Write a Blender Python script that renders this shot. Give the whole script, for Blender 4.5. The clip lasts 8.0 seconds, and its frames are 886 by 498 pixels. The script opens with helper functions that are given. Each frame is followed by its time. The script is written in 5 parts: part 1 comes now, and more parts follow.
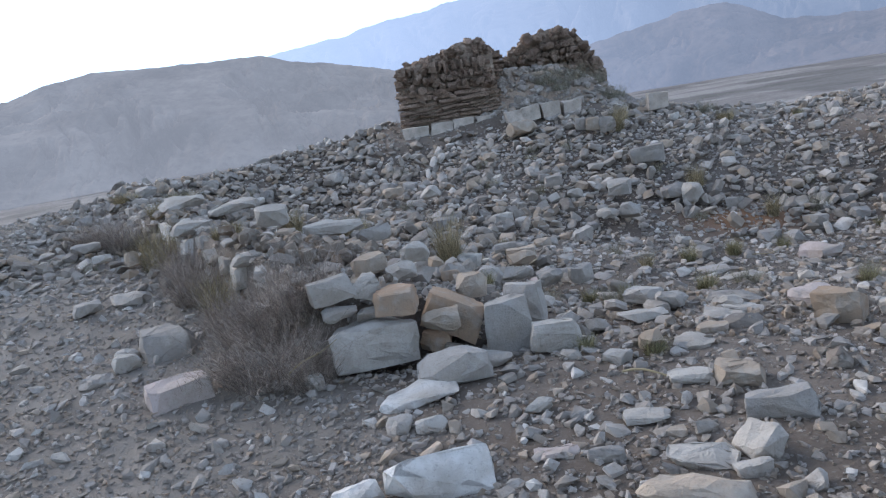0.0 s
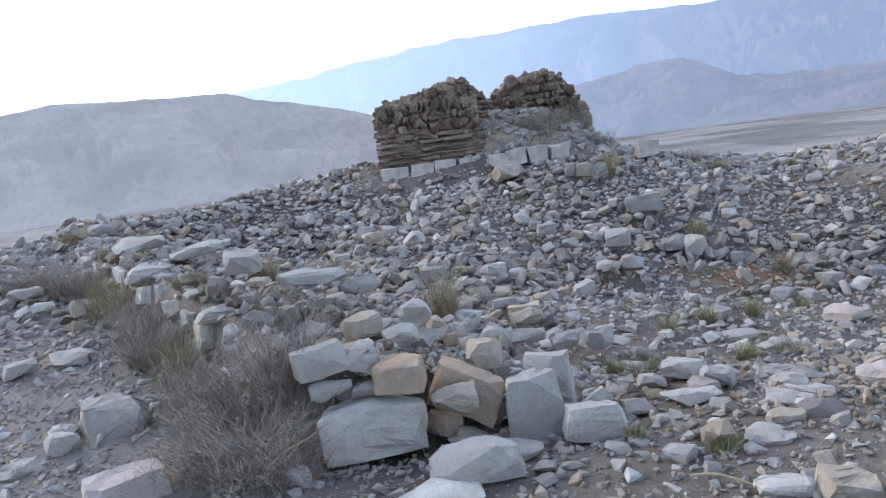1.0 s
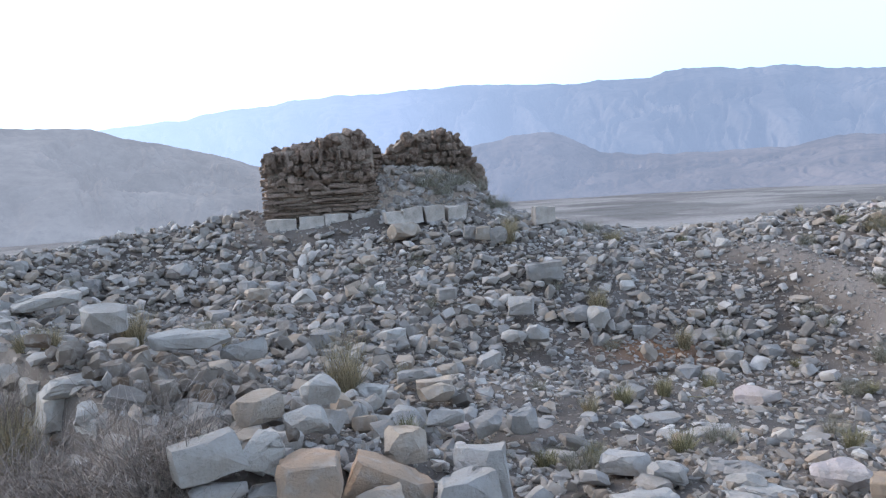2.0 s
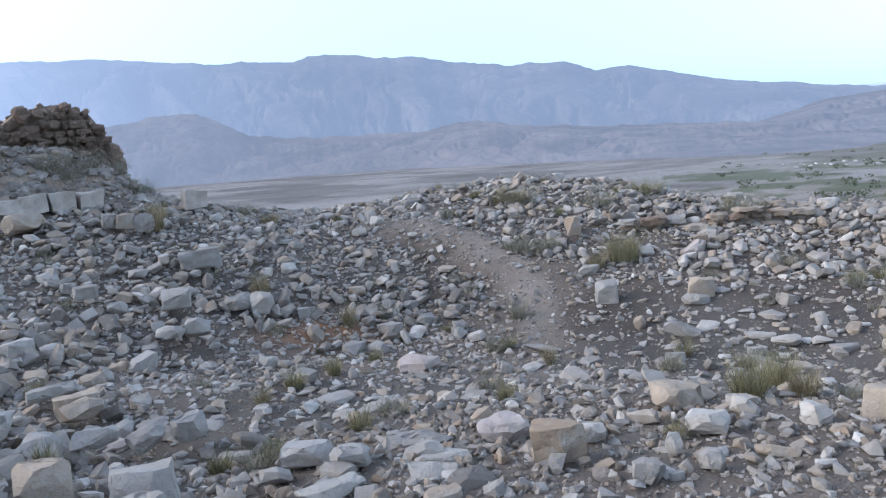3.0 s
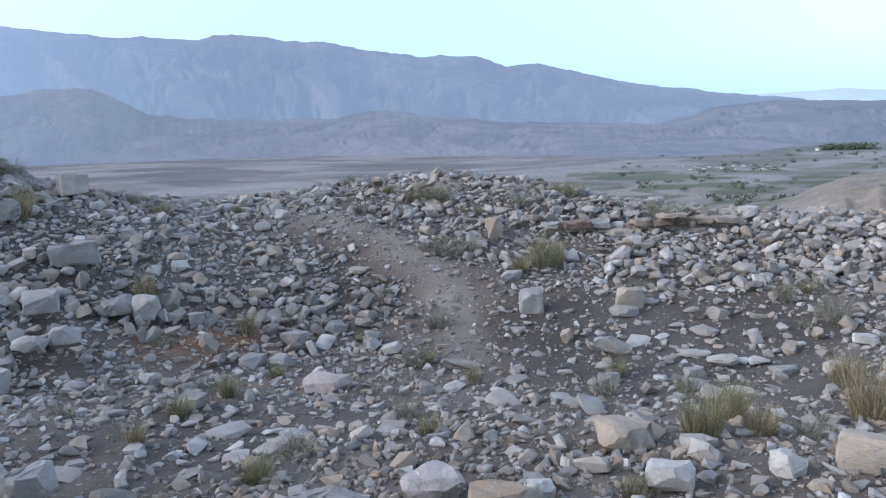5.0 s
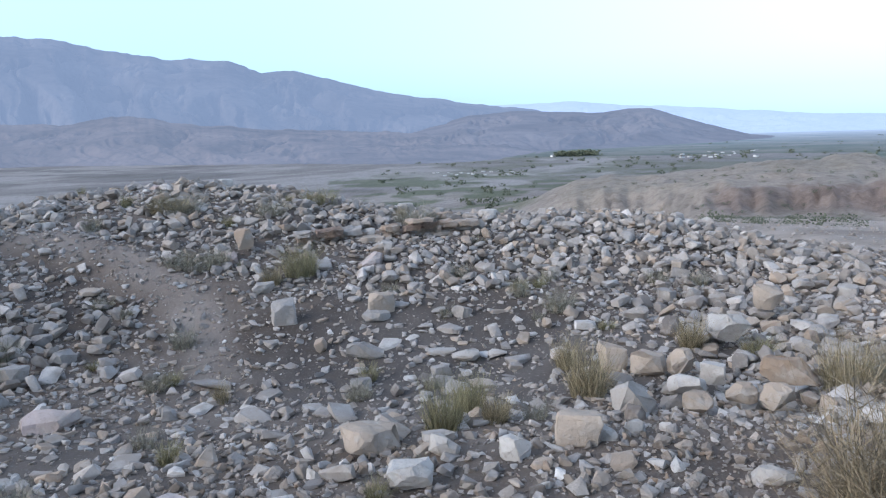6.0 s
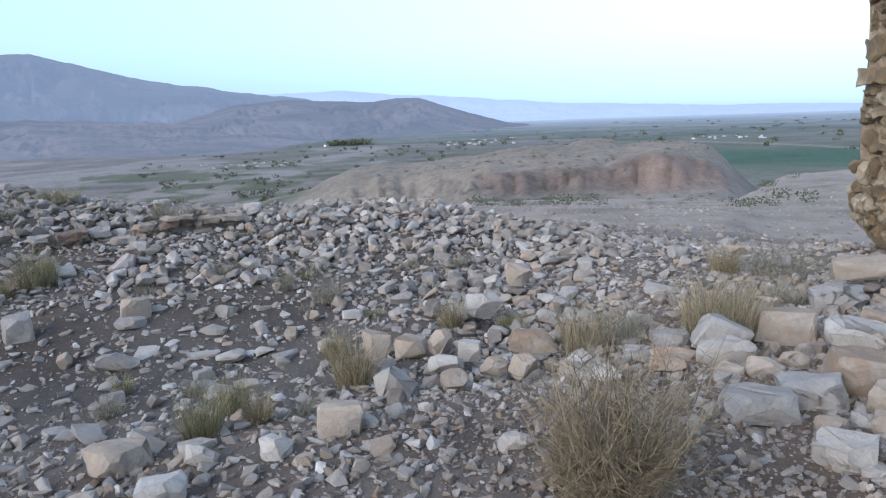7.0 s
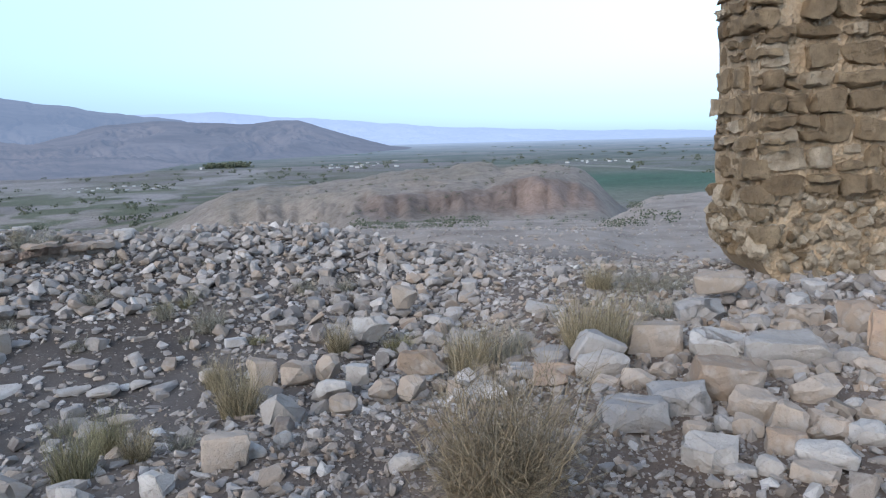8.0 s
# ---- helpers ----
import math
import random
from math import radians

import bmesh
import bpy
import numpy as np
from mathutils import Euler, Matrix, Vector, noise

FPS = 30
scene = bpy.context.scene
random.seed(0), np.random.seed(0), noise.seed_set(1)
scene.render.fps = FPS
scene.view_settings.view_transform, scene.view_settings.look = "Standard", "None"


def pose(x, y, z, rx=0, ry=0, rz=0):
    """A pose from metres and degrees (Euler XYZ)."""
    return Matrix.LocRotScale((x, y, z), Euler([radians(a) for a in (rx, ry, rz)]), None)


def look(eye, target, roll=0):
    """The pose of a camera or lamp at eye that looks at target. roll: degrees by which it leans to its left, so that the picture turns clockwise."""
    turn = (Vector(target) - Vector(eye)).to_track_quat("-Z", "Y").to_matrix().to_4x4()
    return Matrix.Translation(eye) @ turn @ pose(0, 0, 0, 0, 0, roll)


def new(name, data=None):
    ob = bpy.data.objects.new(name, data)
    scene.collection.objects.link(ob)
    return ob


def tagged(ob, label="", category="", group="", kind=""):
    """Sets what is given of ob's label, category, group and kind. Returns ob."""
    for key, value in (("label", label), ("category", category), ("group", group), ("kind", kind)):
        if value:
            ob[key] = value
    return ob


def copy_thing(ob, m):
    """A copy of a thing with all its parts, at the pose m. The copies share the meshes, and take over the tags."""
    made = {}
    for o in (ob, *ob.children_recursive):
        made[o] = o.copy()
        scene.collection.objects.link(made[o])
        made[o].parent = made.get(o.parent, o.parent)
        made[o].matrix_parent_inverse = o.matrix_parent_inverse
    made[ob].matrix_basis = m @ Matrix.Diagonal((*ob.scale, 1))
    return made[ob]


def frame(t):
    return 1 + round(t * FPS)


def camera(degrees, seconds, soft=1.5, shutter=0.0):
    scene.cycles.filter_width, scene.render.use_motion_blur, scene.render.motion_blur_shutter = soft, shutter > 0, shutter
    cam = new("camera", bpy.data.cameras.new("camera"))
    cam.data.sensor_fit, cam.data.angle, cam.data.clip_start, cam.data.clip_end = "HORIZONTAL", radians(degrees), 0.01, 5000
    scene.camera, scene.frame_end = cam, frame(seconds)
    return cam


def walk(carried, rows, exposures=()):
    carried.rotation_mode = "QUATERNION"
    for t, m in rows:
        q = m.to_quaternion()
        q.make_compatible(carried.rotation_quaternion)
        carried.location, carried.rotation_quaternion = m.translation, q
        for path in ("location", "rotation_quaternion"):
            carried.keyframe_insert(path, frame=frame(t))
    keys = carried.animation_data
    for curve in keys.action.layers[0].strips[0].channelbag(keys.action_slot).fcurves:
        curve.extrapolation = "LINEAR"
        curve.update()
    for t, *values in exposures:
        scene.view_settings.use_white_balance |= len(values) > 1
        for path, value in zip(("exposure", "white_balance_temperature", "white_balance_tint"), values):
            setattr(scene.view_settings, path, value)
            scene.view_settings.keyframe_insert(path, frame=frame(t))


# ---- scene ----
cam = camera(62.6, 8.0, 1.2)
PATH = [
    (0, (0.118, -0.219, 1.396), (0.054, 1.745, 1.02), -9.8),
    (0.5, (-0.012, 0.083, 1.378), (0.008, 2.058, 1.066), -11.4),
    (1, (-0.128, 0.439, 1.406), (-0.069, 2.419, 1.126), -8.0),
    (1.5, (-0.263, 0.756, 1.411), (-0.074, 2.736, 1.206), -5.9),
    (2, (-0.317, 0.991, 1.414), (0.103, 2.94, 1.253), -4.0),
    (2.2, (-0.313, 1.062, 1.403), (0.235, 2.981, 1.277), -4.5),
    (3.3, (-0.222, 1.287, 1.382), (1.113, 2.738, 1.048), -3.8),
    (3.5, (-0.171, 1.344, 1.381), (1.124, 2.821, 1.0), -4.7),
    (4, (-0.049, 1.479, 1.381), (1.127, 3.058, 1.032), -5.5),
    (4.2, (-0.008, 1.535, 1.384), (1.185, 3.103, 1.027), -4.4),
    (5.3, (0.108, 1.765, 1.409), (1.643, 3.014, 1.116), -1.6),
    (5.5, (0.131, 1.723, 1.405), (1.74, 2.876, 1.117), -1.4),
    (6, (0.17, 1.648, 1.408), (1.956, 2.491, 1.096), -1.7),
    (6.5, (0.192, 1.597, 1.415), (2.061, 2.226, 1.081), -3.3),
    (7, (0.213, 1.536, 1.417), (2.162, 1.803, 1.058), -2.0),
    (7.5, (0.191, 1.522, 1.428), (2.161, 1.555, 1.083), -1.8),
    (8, (0.173, 1.547, 1.426), (2.148, 1.496, 1.119), -1.5),
]
walk(cam, [(t, look(eye, target, roll)) for t, eye, target, roll in PATH], [(0.0, 1.8, 6400, 10), (0.5, 2.0, 6380, 10), (1.0, 2.18, 6350, 10), (2.0, 2.1, 6350, 10), (4.0, 1.88, 6000, 9), (6.5, 1.76, 6050, 9), (8.0, 1.61, 6100, 9)])

# ---------- light ----------
SUN_AZ, SUN_EL = -52.0, 22.0
world = bpy.data.worlds.new("sky")
scene.world = world
world.use_nodes = True
wn = world.node_tree
sky = wn.nodes.new("ShaderNodeTexSky")
sky.sky_type = "NISHITA"
sky.sun_disc = False
sky.sun_elevation = radians(SUN_EL)
sky.sun_rotation = radians(SUN_AZ)
sky.altitude = 2000
sky.air_density, sky.dust_density, sky.ozone_density = 1.0, 0.3, 2.0
wn.nodes["Background"].inputs[1].default_value = 0.122
# evening dust thins out upwards: the sky is dimmer and bluer low down, all the way round
way = wn.nodes.new("ShaderNodeTexCoord")
split = wn.nodes.new("ShaderNodeSeparateXYZ")
wn.links.new(way.outputs["Generated"], split.inputs[0])
dust = wn.nodes.new("ShaderNodeValToRGB")
dust.color_ramp.elements[0].position, dust.color_ramp.elements[0].color = 0.0, (0.155, 0.21, 0.30, 1)
dust.color_ramp.elements[1].position, dust.color_ramp.elements[1].color = 0.32, (0.93, 1.0, 1.03, 1)
lower = dust.color_ramp.elements.new(0.1)
lower.color = (0.43, 0.495, 0.575, 1)
wn.links.new(split.outputs[2], dust.inputs[0])
dimmed = wn.nodes.new("ShaderNodeMix")
dimmed.data_type, dimmed.blend_type = "RGBA", "MULTIPLY"
dimmed.inputs[0].default_value = 1.0
pale = wn.nodes.new("ShaderNodeHueSaturation")
pale.inputs["Saturation"].default_value, pale.inputs["Value"].default_value = 0.6, 1.02
wn.links.new(sky.outputs[0], pale.inputs["Color"])
wn.links.new(pale.outputs[0], dimmed.inputs[6])
wn.links.new(dust.outputs[0], dimmed.inputs[7])
wn.links.new(dimmed.outputs[2], wn.nodes["Background"].inputs[0])
lamp = bpy.data.lights.new("sun", "SUN")
lamp.energy, lamp.angle, lamp.color = 1.05, radians(50), (1.0, 0.9, 0.8)
sun = new("sun", lamp)
sd = Vector((math.sin(radians(SUN_AZ)) * math.cos(radians(SUN_EL)), math.cos(radians(SUN_AZ)) * math.cos(radians(SUN_EL)), math.sin(radians(SUN_EL))))
sun.matrix_world = look(sd * 100, (0, 0, 0))


# ---------- materials ----------
class Nodes:
    """A small builder for node materials."""

    def __init__(self, name, rough=0.9):
        self.m = bpy.data.materials.new(name)
        self.m.use_nodes = True
        self.t = self.m.node_tree
        self.b = self.t.nodes["Principled BSDF"]
        self.b.inputs["Roughness"].default_value = rough
        self.b.inputs["Specular IOR Level"].default_value = 0.25
        self.pos = self.t.nodes.new("ShaderNodeTexCoord").outputs["Object"]

    def noise(self, scale, detail=4.0, rough=0.6, out="Fac"):
        n = self.t.nodes.new("ShaderNodeTexNoise")
        n.inputs["Scale"].default_value, n.inputs["Detail"].default_value, n.inputs["Roughness"].default_value = scale, detail, rough
        self.t.links.new(self.pos, n.inputs["Vector"])
        return n.outputs[out]

    def cells(self, scale):
        n = self.t.nodes.new("ShaderNodeTexVoronoi")
        n.inputs["Scale"].default_value = scale
        self.t.links.new(self.pos, n.inputs["Vector"])
        return n.outputs["Distance"]

    def ramp(self, fac, *stops):
        n = self.t.nodes.new("ShaderNodeValToRGB")
        e = n.color_ramp.elements
        while len(e) < len(stops):
            e.new(0.5)
        for el, (p, c) in zip(e, stops):
            el.position = p
            el.color = (*c, 1) if len(c) == 3 else c
        self.t.links.new(fac, n.inputs[0])
        return n.outputs[0]

    def mix(self, fac, a, b, kind="MIX"):
        n = self.t.nodes.new("ShaderNodeMix")
        n.data_type, n.blend_type = "RGBA", kind
        for sock, v in ((n.inputs[0], fac), (n.inputs[6], a), (n.inputs[7], b)):
            if isinstance(v, (int, float)):
                sock.default_value = v
            elif isinstance(v, tuple):
                sock.default_value = (*v, 1)
            else:
                self.t.links.new(v, sock)
        return n.outputs[2]

    def done(self, color, height=None, strength=0.5, dist=0.02):
        self.t.links.new(color, self.b.inputs["Base Color"])
        if height is not None:
            n = self.t.nodes.new("ShaderNodeBump")
            n.inputs["Strength"].default_value, n.inputs["Distance"].default_value = strength, dist
            self.t.links.new(height, n.inputs["Height"])
            self.t.links.new(n.outputs[0], self.b.inputs["Normal"])
        return self.m


def grey(v):
    return (v, v, v)


def stone_material(name, lo, hi, island=False, scale=9.0, relief=0.016, dirt=(0.27, 0.225, 0.18), chalk=(0.56, 0.53, 0.49), pits=(0.16, 0.135, 0.115)):
    """Weathered limestone: tone per piece, blotches, pits and fine grain."""
    k = Nodes(name, 0.92)
    if island:
        rnd = k.t.nodes.new("ShaderNodeNewGeometry").outputs["Random Per Island"]
    else:
        rnd = k.t.nodes.new("ShaderNodeObjectInfo").outputs["Random"]
    if island:
        mid = tuple((a + b) * 0.5 for a, b in zip(lo, hi))
        tan = (hi[0] * 0.98, hi[1] * 0.84, hi[2] * 0.70)
        c = k.ramp(rnd, (0.0, lo), (0.35, mid), (0.62, hi), (0.68, tan), (0.80, tuple(v * 0.78 for v in tan)), (0.87, mid), (0.95, tuple(min(0.62, v * 1.35) for v in hi)))
    else:
        c = k.ramp(rnd, (0.0, lo), (1.0, hi))
    c = k.mix(k.ramp(k.noise(scale * 0.5, 5), (0.40, grey(0)), (0.66, grey(0.7))), c, dirt)
    c = k.mix(k.ramp(k.noise(scale * 1.1, 5, 0.6), (0.5, grey(0)), (0.75, grey(0.4))), c, chalk)
    c = k.mix(k.ramp(k.noise(scale * 5, 4, 0.75), (0.28, grey(0.45)), (0.45, grey(0))), c, pits)
    h = k.mix(0.5, k.noise(scale * 2, 6, 0.7), k.noise(scale * 9, 3, 0.7))
    return k.done(c, h, 1.0, relief)


STONE = {
    "g": stone_material("grey_limestone", (0.265, 0.243, 0.226), (0.40, 0.372, 0.345)),
    "w": stone_material("pale_limestone", (0.37, 0.335, 0.30), (0.51, 0.47, 0.425)),
    "W": stone_material("white_limestone", (0.56, 0.525, 0.49), (0.70, 0.665, 0.63)),
    "t": stone_material("tan_limestone", (0.34, 0.265, 0.20), (0.46, 0.37, 0.29)),
    "k": stone_material("brown_sandstone", (0.28, 0.20, 0.138), (0.36, 0.265, 0.19)),
    "o": stone_material("ochre_sandstone", (0.35, 0.225, 0.145), (0.43, 0.295, 0.20)),
    "p": stone_material("pink_limestone", (0.42, 0.34, 0.31), (0.48, 0.40, 0.37)),
    "d": stone_material("dark_earthy_stone", (0.16, 0.13, 0.11), (0.22, 0.18, 0.15)),
}
TONE = {"g": "grey", "w": "pale whitish", "W": "bright white", "t": "tan", "k": "brown", "o": "ochre-brown", "p": "pinkish", "d": "dark earthy"}
RUBBLE = stone_material("rubble_limestone", (0.155, 0.132, 0.115), (0.435, 0.39, 0.35), True, 11)
FLOOR_RUBBLE = stone_material("bleached_rubble", (0.24, 0.213, 0.193), (0.465, 0.428, 0.395), True, 12)
GRAVEL = stone_material("gravel", (0.20, 0.17, 0.148), (0.41, 0.365, 0.33), True, 20)
EARTHY = dict(dirt=(0.20, 0.135, 0.075), chalk=(0.50, 0.385, 0.25), pits=(0.11, 0.075, 0.045))
MASONRY = stone_material("weathered_masonry", (0.37, 0.255, 0.145), (0.63, 0.465, 0.285), False, 10, 0.14, **EARTHY)
MASONRY_PALE = stone_material("pale_masonry", (0.48, 0.375, 0.255), (0.66, 0.545, 0.40), False, 12, 0.06, **EARTHY)
FOOTING = stone_material("footing_stone", (0.46, 0.39, 0.33), (0.60, 0.52, 0.45), False, 12)
RUIN_STONE = stone_material("ruin_masonry", (0.26, 0.175, 0.13), (0.56, 0.41, 0.32), False, 9, 0.10, dirt=(0.22, 0.15, 0.10), chalk=(0.52, 0.43, 0.35), pits=(0.10, 0.07, 0.05))


def mortar_material(name, lo, hi):
    k = Nodes(name, 0.95)
    c = k.ramp(k.noise(5, 6, 0.7), (0.3, lo), (0.7, hi))
    c = k.mix(k.ramp(k.noise(22, 4, 0.7), (0.55, grey(0)), (0.7, grey(0.7))), c, (0.46, 0.39, 0.30))
    return k.done(c, k.mix(0.5, k.noise(14, 6, 0.7), k.cells(26)), 1.0, 0.04)


MORTAR = mortar_material("earth_mortar", (0.26, 0.18, 0.105), (0.46, 0.34, 0.215))
RUIN_CORE = mortar_material("ruin_core", (0.23, 0.17, 0.13), (0.40, 0.31, 0.24))


def ground_material():
    k = Nodes("ground_soil_haze", 0.97)
    a = k.t.nodes.new("ShaderNodeAttribute")
    a.attribute_name = "soil_haze"
    c = a.outputs["Color"]
    c = k.mix(k.ramp(k.noise(0.9, 6, 0.65), (0.35, grey(0.55)), (0.6, grey(0))), c, (0.62, 0.58, 0.55), "MULTIPLY")
    c = k.mix(k.ramp(k.noise(0.22, 7, 0.75), (0.36, grey(0.75)), (0.56, grey(0))), c, (0.60, 0.57, 0.54), "MULTIPLY")
    c = k.mix(k.ramp(k.noise(38, 4, 0.75), (0.55, grey(0)), (0.75, grey(0.5))), c, (0.38, 0.35, 0.32))
    c = k.mix(k.ramp(k.noise(0.02, 8, 0.7), (0.35, grey(0.5)), (0.55, grey(0))), c, (0.55, 0.55, 0.55), "MULTIPLY")
    return k.done(c, k.mix(0.5, k.noise(16, 6, 0.75), k.noise(70, 3, 0.7)), 0.9, 0.03)


GROUND = ground_material()


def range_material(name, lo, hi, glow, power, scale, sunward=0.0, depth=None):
    """Bare distant rock as a backdrop, its evening haze put in as emission, brighter towards the sun's bearing."""
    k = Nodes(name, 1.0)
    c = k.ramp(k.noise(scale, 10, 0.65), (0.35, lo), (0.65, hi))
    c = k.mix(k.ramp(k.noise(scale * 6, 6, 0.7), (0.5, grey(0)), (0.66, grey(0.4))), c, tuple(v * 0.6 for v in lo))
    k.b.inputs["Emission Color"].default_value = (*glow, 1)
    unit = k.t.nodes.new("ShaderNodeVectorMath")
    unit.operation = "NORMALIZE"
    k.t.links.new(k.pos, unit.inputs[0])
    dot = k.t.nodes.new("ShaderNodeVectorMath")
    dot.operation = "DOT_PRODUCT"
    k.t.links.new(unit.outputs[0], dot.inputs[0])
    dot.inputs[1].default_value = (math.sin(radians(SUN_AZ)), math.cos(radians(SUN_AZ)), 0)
    haze_glow = k.t.nodes.new("ShaderNodeMapRange")
    haze_glow.interpolation_type = "SMOOTHSTEP"
    for sock, v in zip(haze_glow.inputs[1:5], (0.1, 0.95, power, power + sunward)):
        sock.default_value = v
    k.t.links.new(dot.outputs["Value"], haze_glow.inputs[0])
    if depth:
        # haze as emission that grows with the distance from the hill
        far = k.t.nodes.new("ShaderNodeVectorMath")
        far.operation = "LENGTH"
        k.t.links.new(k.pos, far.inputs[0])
        haze_glow.interpolation_type = "LINEAR"
        for sock, v in zip(haze_glow.inputs[1:5], depth):
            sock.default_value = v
        k.t.links.new(far.outputs["Value"], haze_glow.inputs[0])
    k.t.links.new(haze_glow.outputs[0], k.b.inputs["Emission Strength"])
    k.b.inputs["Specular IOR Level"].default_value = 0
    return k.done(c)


GRASS = {}
for key, lo, hi in (("y", (0.10, 0.082, 0.045), (0.37, 0.30, 0.185)), ("g", (0.085, 0.08, 0.042), (0.29, 0.255, 0.145)), ("d", (0.15, 0.135, 0.10), (0.28, 0.255, 0.19)),
                    ("b", (0.085, 0.066, 0.042), (0.31, 0.24, 0.15)), ("B", (0.115, 0.09, 0.075), (0.34, 0.28, 0.235))):
    k = Nodes("dry_grass_" + key, 0.85)
    rnd = k.t.nodes.new("ShaderNodeNewGeometry").outputs["Random Per Island"]
    GRASS[key] = k.done(k.ramp(rnd, (0.0, lo), (0.75, hi), (1.0, tuple(min(v * 1.25, 0.6) for v in hi))))
k = Nodes("leaf_clumps", 0.9)
LEAF = k.done(k.ramp(k.t.nodes.new("ShaderNodeNewGeometry").outputs["Random Per Island"], (0.0, (0.05, 0.062, 0.038)), (1.0, (0.135, 0.14, 0.09))))
k = Nodes("whitewash", 0.8)
WHITEWASH = k.done(k.ramp(k.noise(0.6, 4), (0.3, (0.42, 0.41, 0.39)), (0.7, (0.58, 0.57, 0.55))))
k = Nodes("flat_mud_roof", 0.9)
ROOF = k.done(k.ramp(k.noise(0.6, 4), (0.3, (0.28, 0.24, 0.2)), (0.7, (0.4, 0.36, 0.32))))


# ---------- number helpers ----------
def smooth(t):
    t = np.clip(t, 0, 1)
    return t * t * (3 - 2 * t)


def hash2(i, j, seed):
    n = (i * 374761393 + j * 668265263 + seed * 982451653) & 0x7FFFFFFF
    n = ((n ^ (n >> 13)) * 1274126177) & 0x7FFFFFFF
    return ((n ^ (n >> 16)) & 0xFFFFF) / 1048575.0


def vnoise(x, y, seed=0):
    i, j = np.floor(x).astype(np.int64), np.floor(y).astype(np.int64)
    u, v = smooth(x - i), smooth(y - j)
    a, b, c, d = hash2(i, j, seed), hash2(i + 1, j, seed), hash2(i, j + 1, seed), hash2(i + 1, j + 1, seed)
    return (a * (1 - u) + b * u) * (1 - v) + (c * (1 - u) + d * u) * v


def fbm(x, y, octaves=4, seed=0, gain=0.5, ridged=False):
    s, a, n = 0.0, 1.0, 0.0
    for o in range(octaves):
        v = vnoise(x * 2**o + 17.3 * o, y * 2**o - 9.1 * o, seed + o)
        if ridged:
            v = 1 - np.abs(2 * v - 1)
        s, n, a = s + a * v, n + a, a * gain
    return s / n


def mesh_object(name, verts, faces, material, parent=None, smooth_faces=False):
    me = bpy.data.meshes.new(name)
    verts, faces = np.asarray(verts, np.float32), np.asarray(faces, np.int32)
    k = faces.shape[1]
    me.vertices.add(len(verts))
    me.vertices.foreach_set("co", verts.ravel())
    me.loops.add(faces.size)
    me.loops.foreach_set("vertex_index", faces.ravel())
    me.polygons.add(len(faces))
    me.polygons.foreach_set("loop_start", np.arange(0, faces.size, k, dtype=np.int32))
    me.polygons.foreach_set("use_smooth", np.full(len(faces), smooth_faces))
    me.update(calc_edges=True)
    me.validate()
    me.materials.append(material)
    ob = new(name, me)
    ob.parent = parent
    return ob


def part(name, bm, material, parent=None, label=""):
    me = bpy.data.meshes.new(name)
    bm.to_mesh(me)
    bm.free()
    me.materials.append(material)
    ob = new(name, me)
    ob.parent = parent
    return tagged(ob, label)


# ---------- the lie of the land ----------
HILL_X, HILL_Y = np.linspace(-6.5, 10.5, 7), np.linspace(-3, 13, 6)
RELIEF = np.array([
    [-0.23, -0.23, 0.18, -0.1, 0.17, 0.1, -0.24],
    [-0.15, 0.44, -0.29, 0.14, 0.02, 0.07, -0.38],
    [0.17, -0.04, -0.08, 0.32, -0.29, -0.1, 0.66],
    [0.46, 0.12, 0.45, -0.5, -0.37, 0.7, -0.52],
    [0.34, 0.55, -0.4, 0.95, -0.09, 0.77, 0.12],
    [-0.54, 0.85, 0.83, 0.33, 0.25, -0.16, -0.01]
])


def terrace(x, y):
    edge = -0.62 - (y - 3.35) * 0.63
    top = 0.45 * (1 - smooth((x - edge) / 2.3)) * (1 - 0.65 * smooth((y - 4) / 5))
    return top * smooth((x - edge + 0.06) / 0.16) * smooth((y - 3.70 - 0.12 * x) / (0.18 + 0.5 * smooth((x + 0.2) / 0.6)))


def cliff_line(az):
    """Distance of the foot of the eroded cliff below the shelf, by bearing; gullies notch it."""
    n = fbm(az * 0.45, az * 0 + 3, 3, 61, 0.55, True) - 0.6
    return 214 + 16 * n + 10 * (fbm(az * 2.6, az * 0 + 8, 3, 62, 0.6, True) - 0.6) + 14 * smooth((az - 97) / 6)


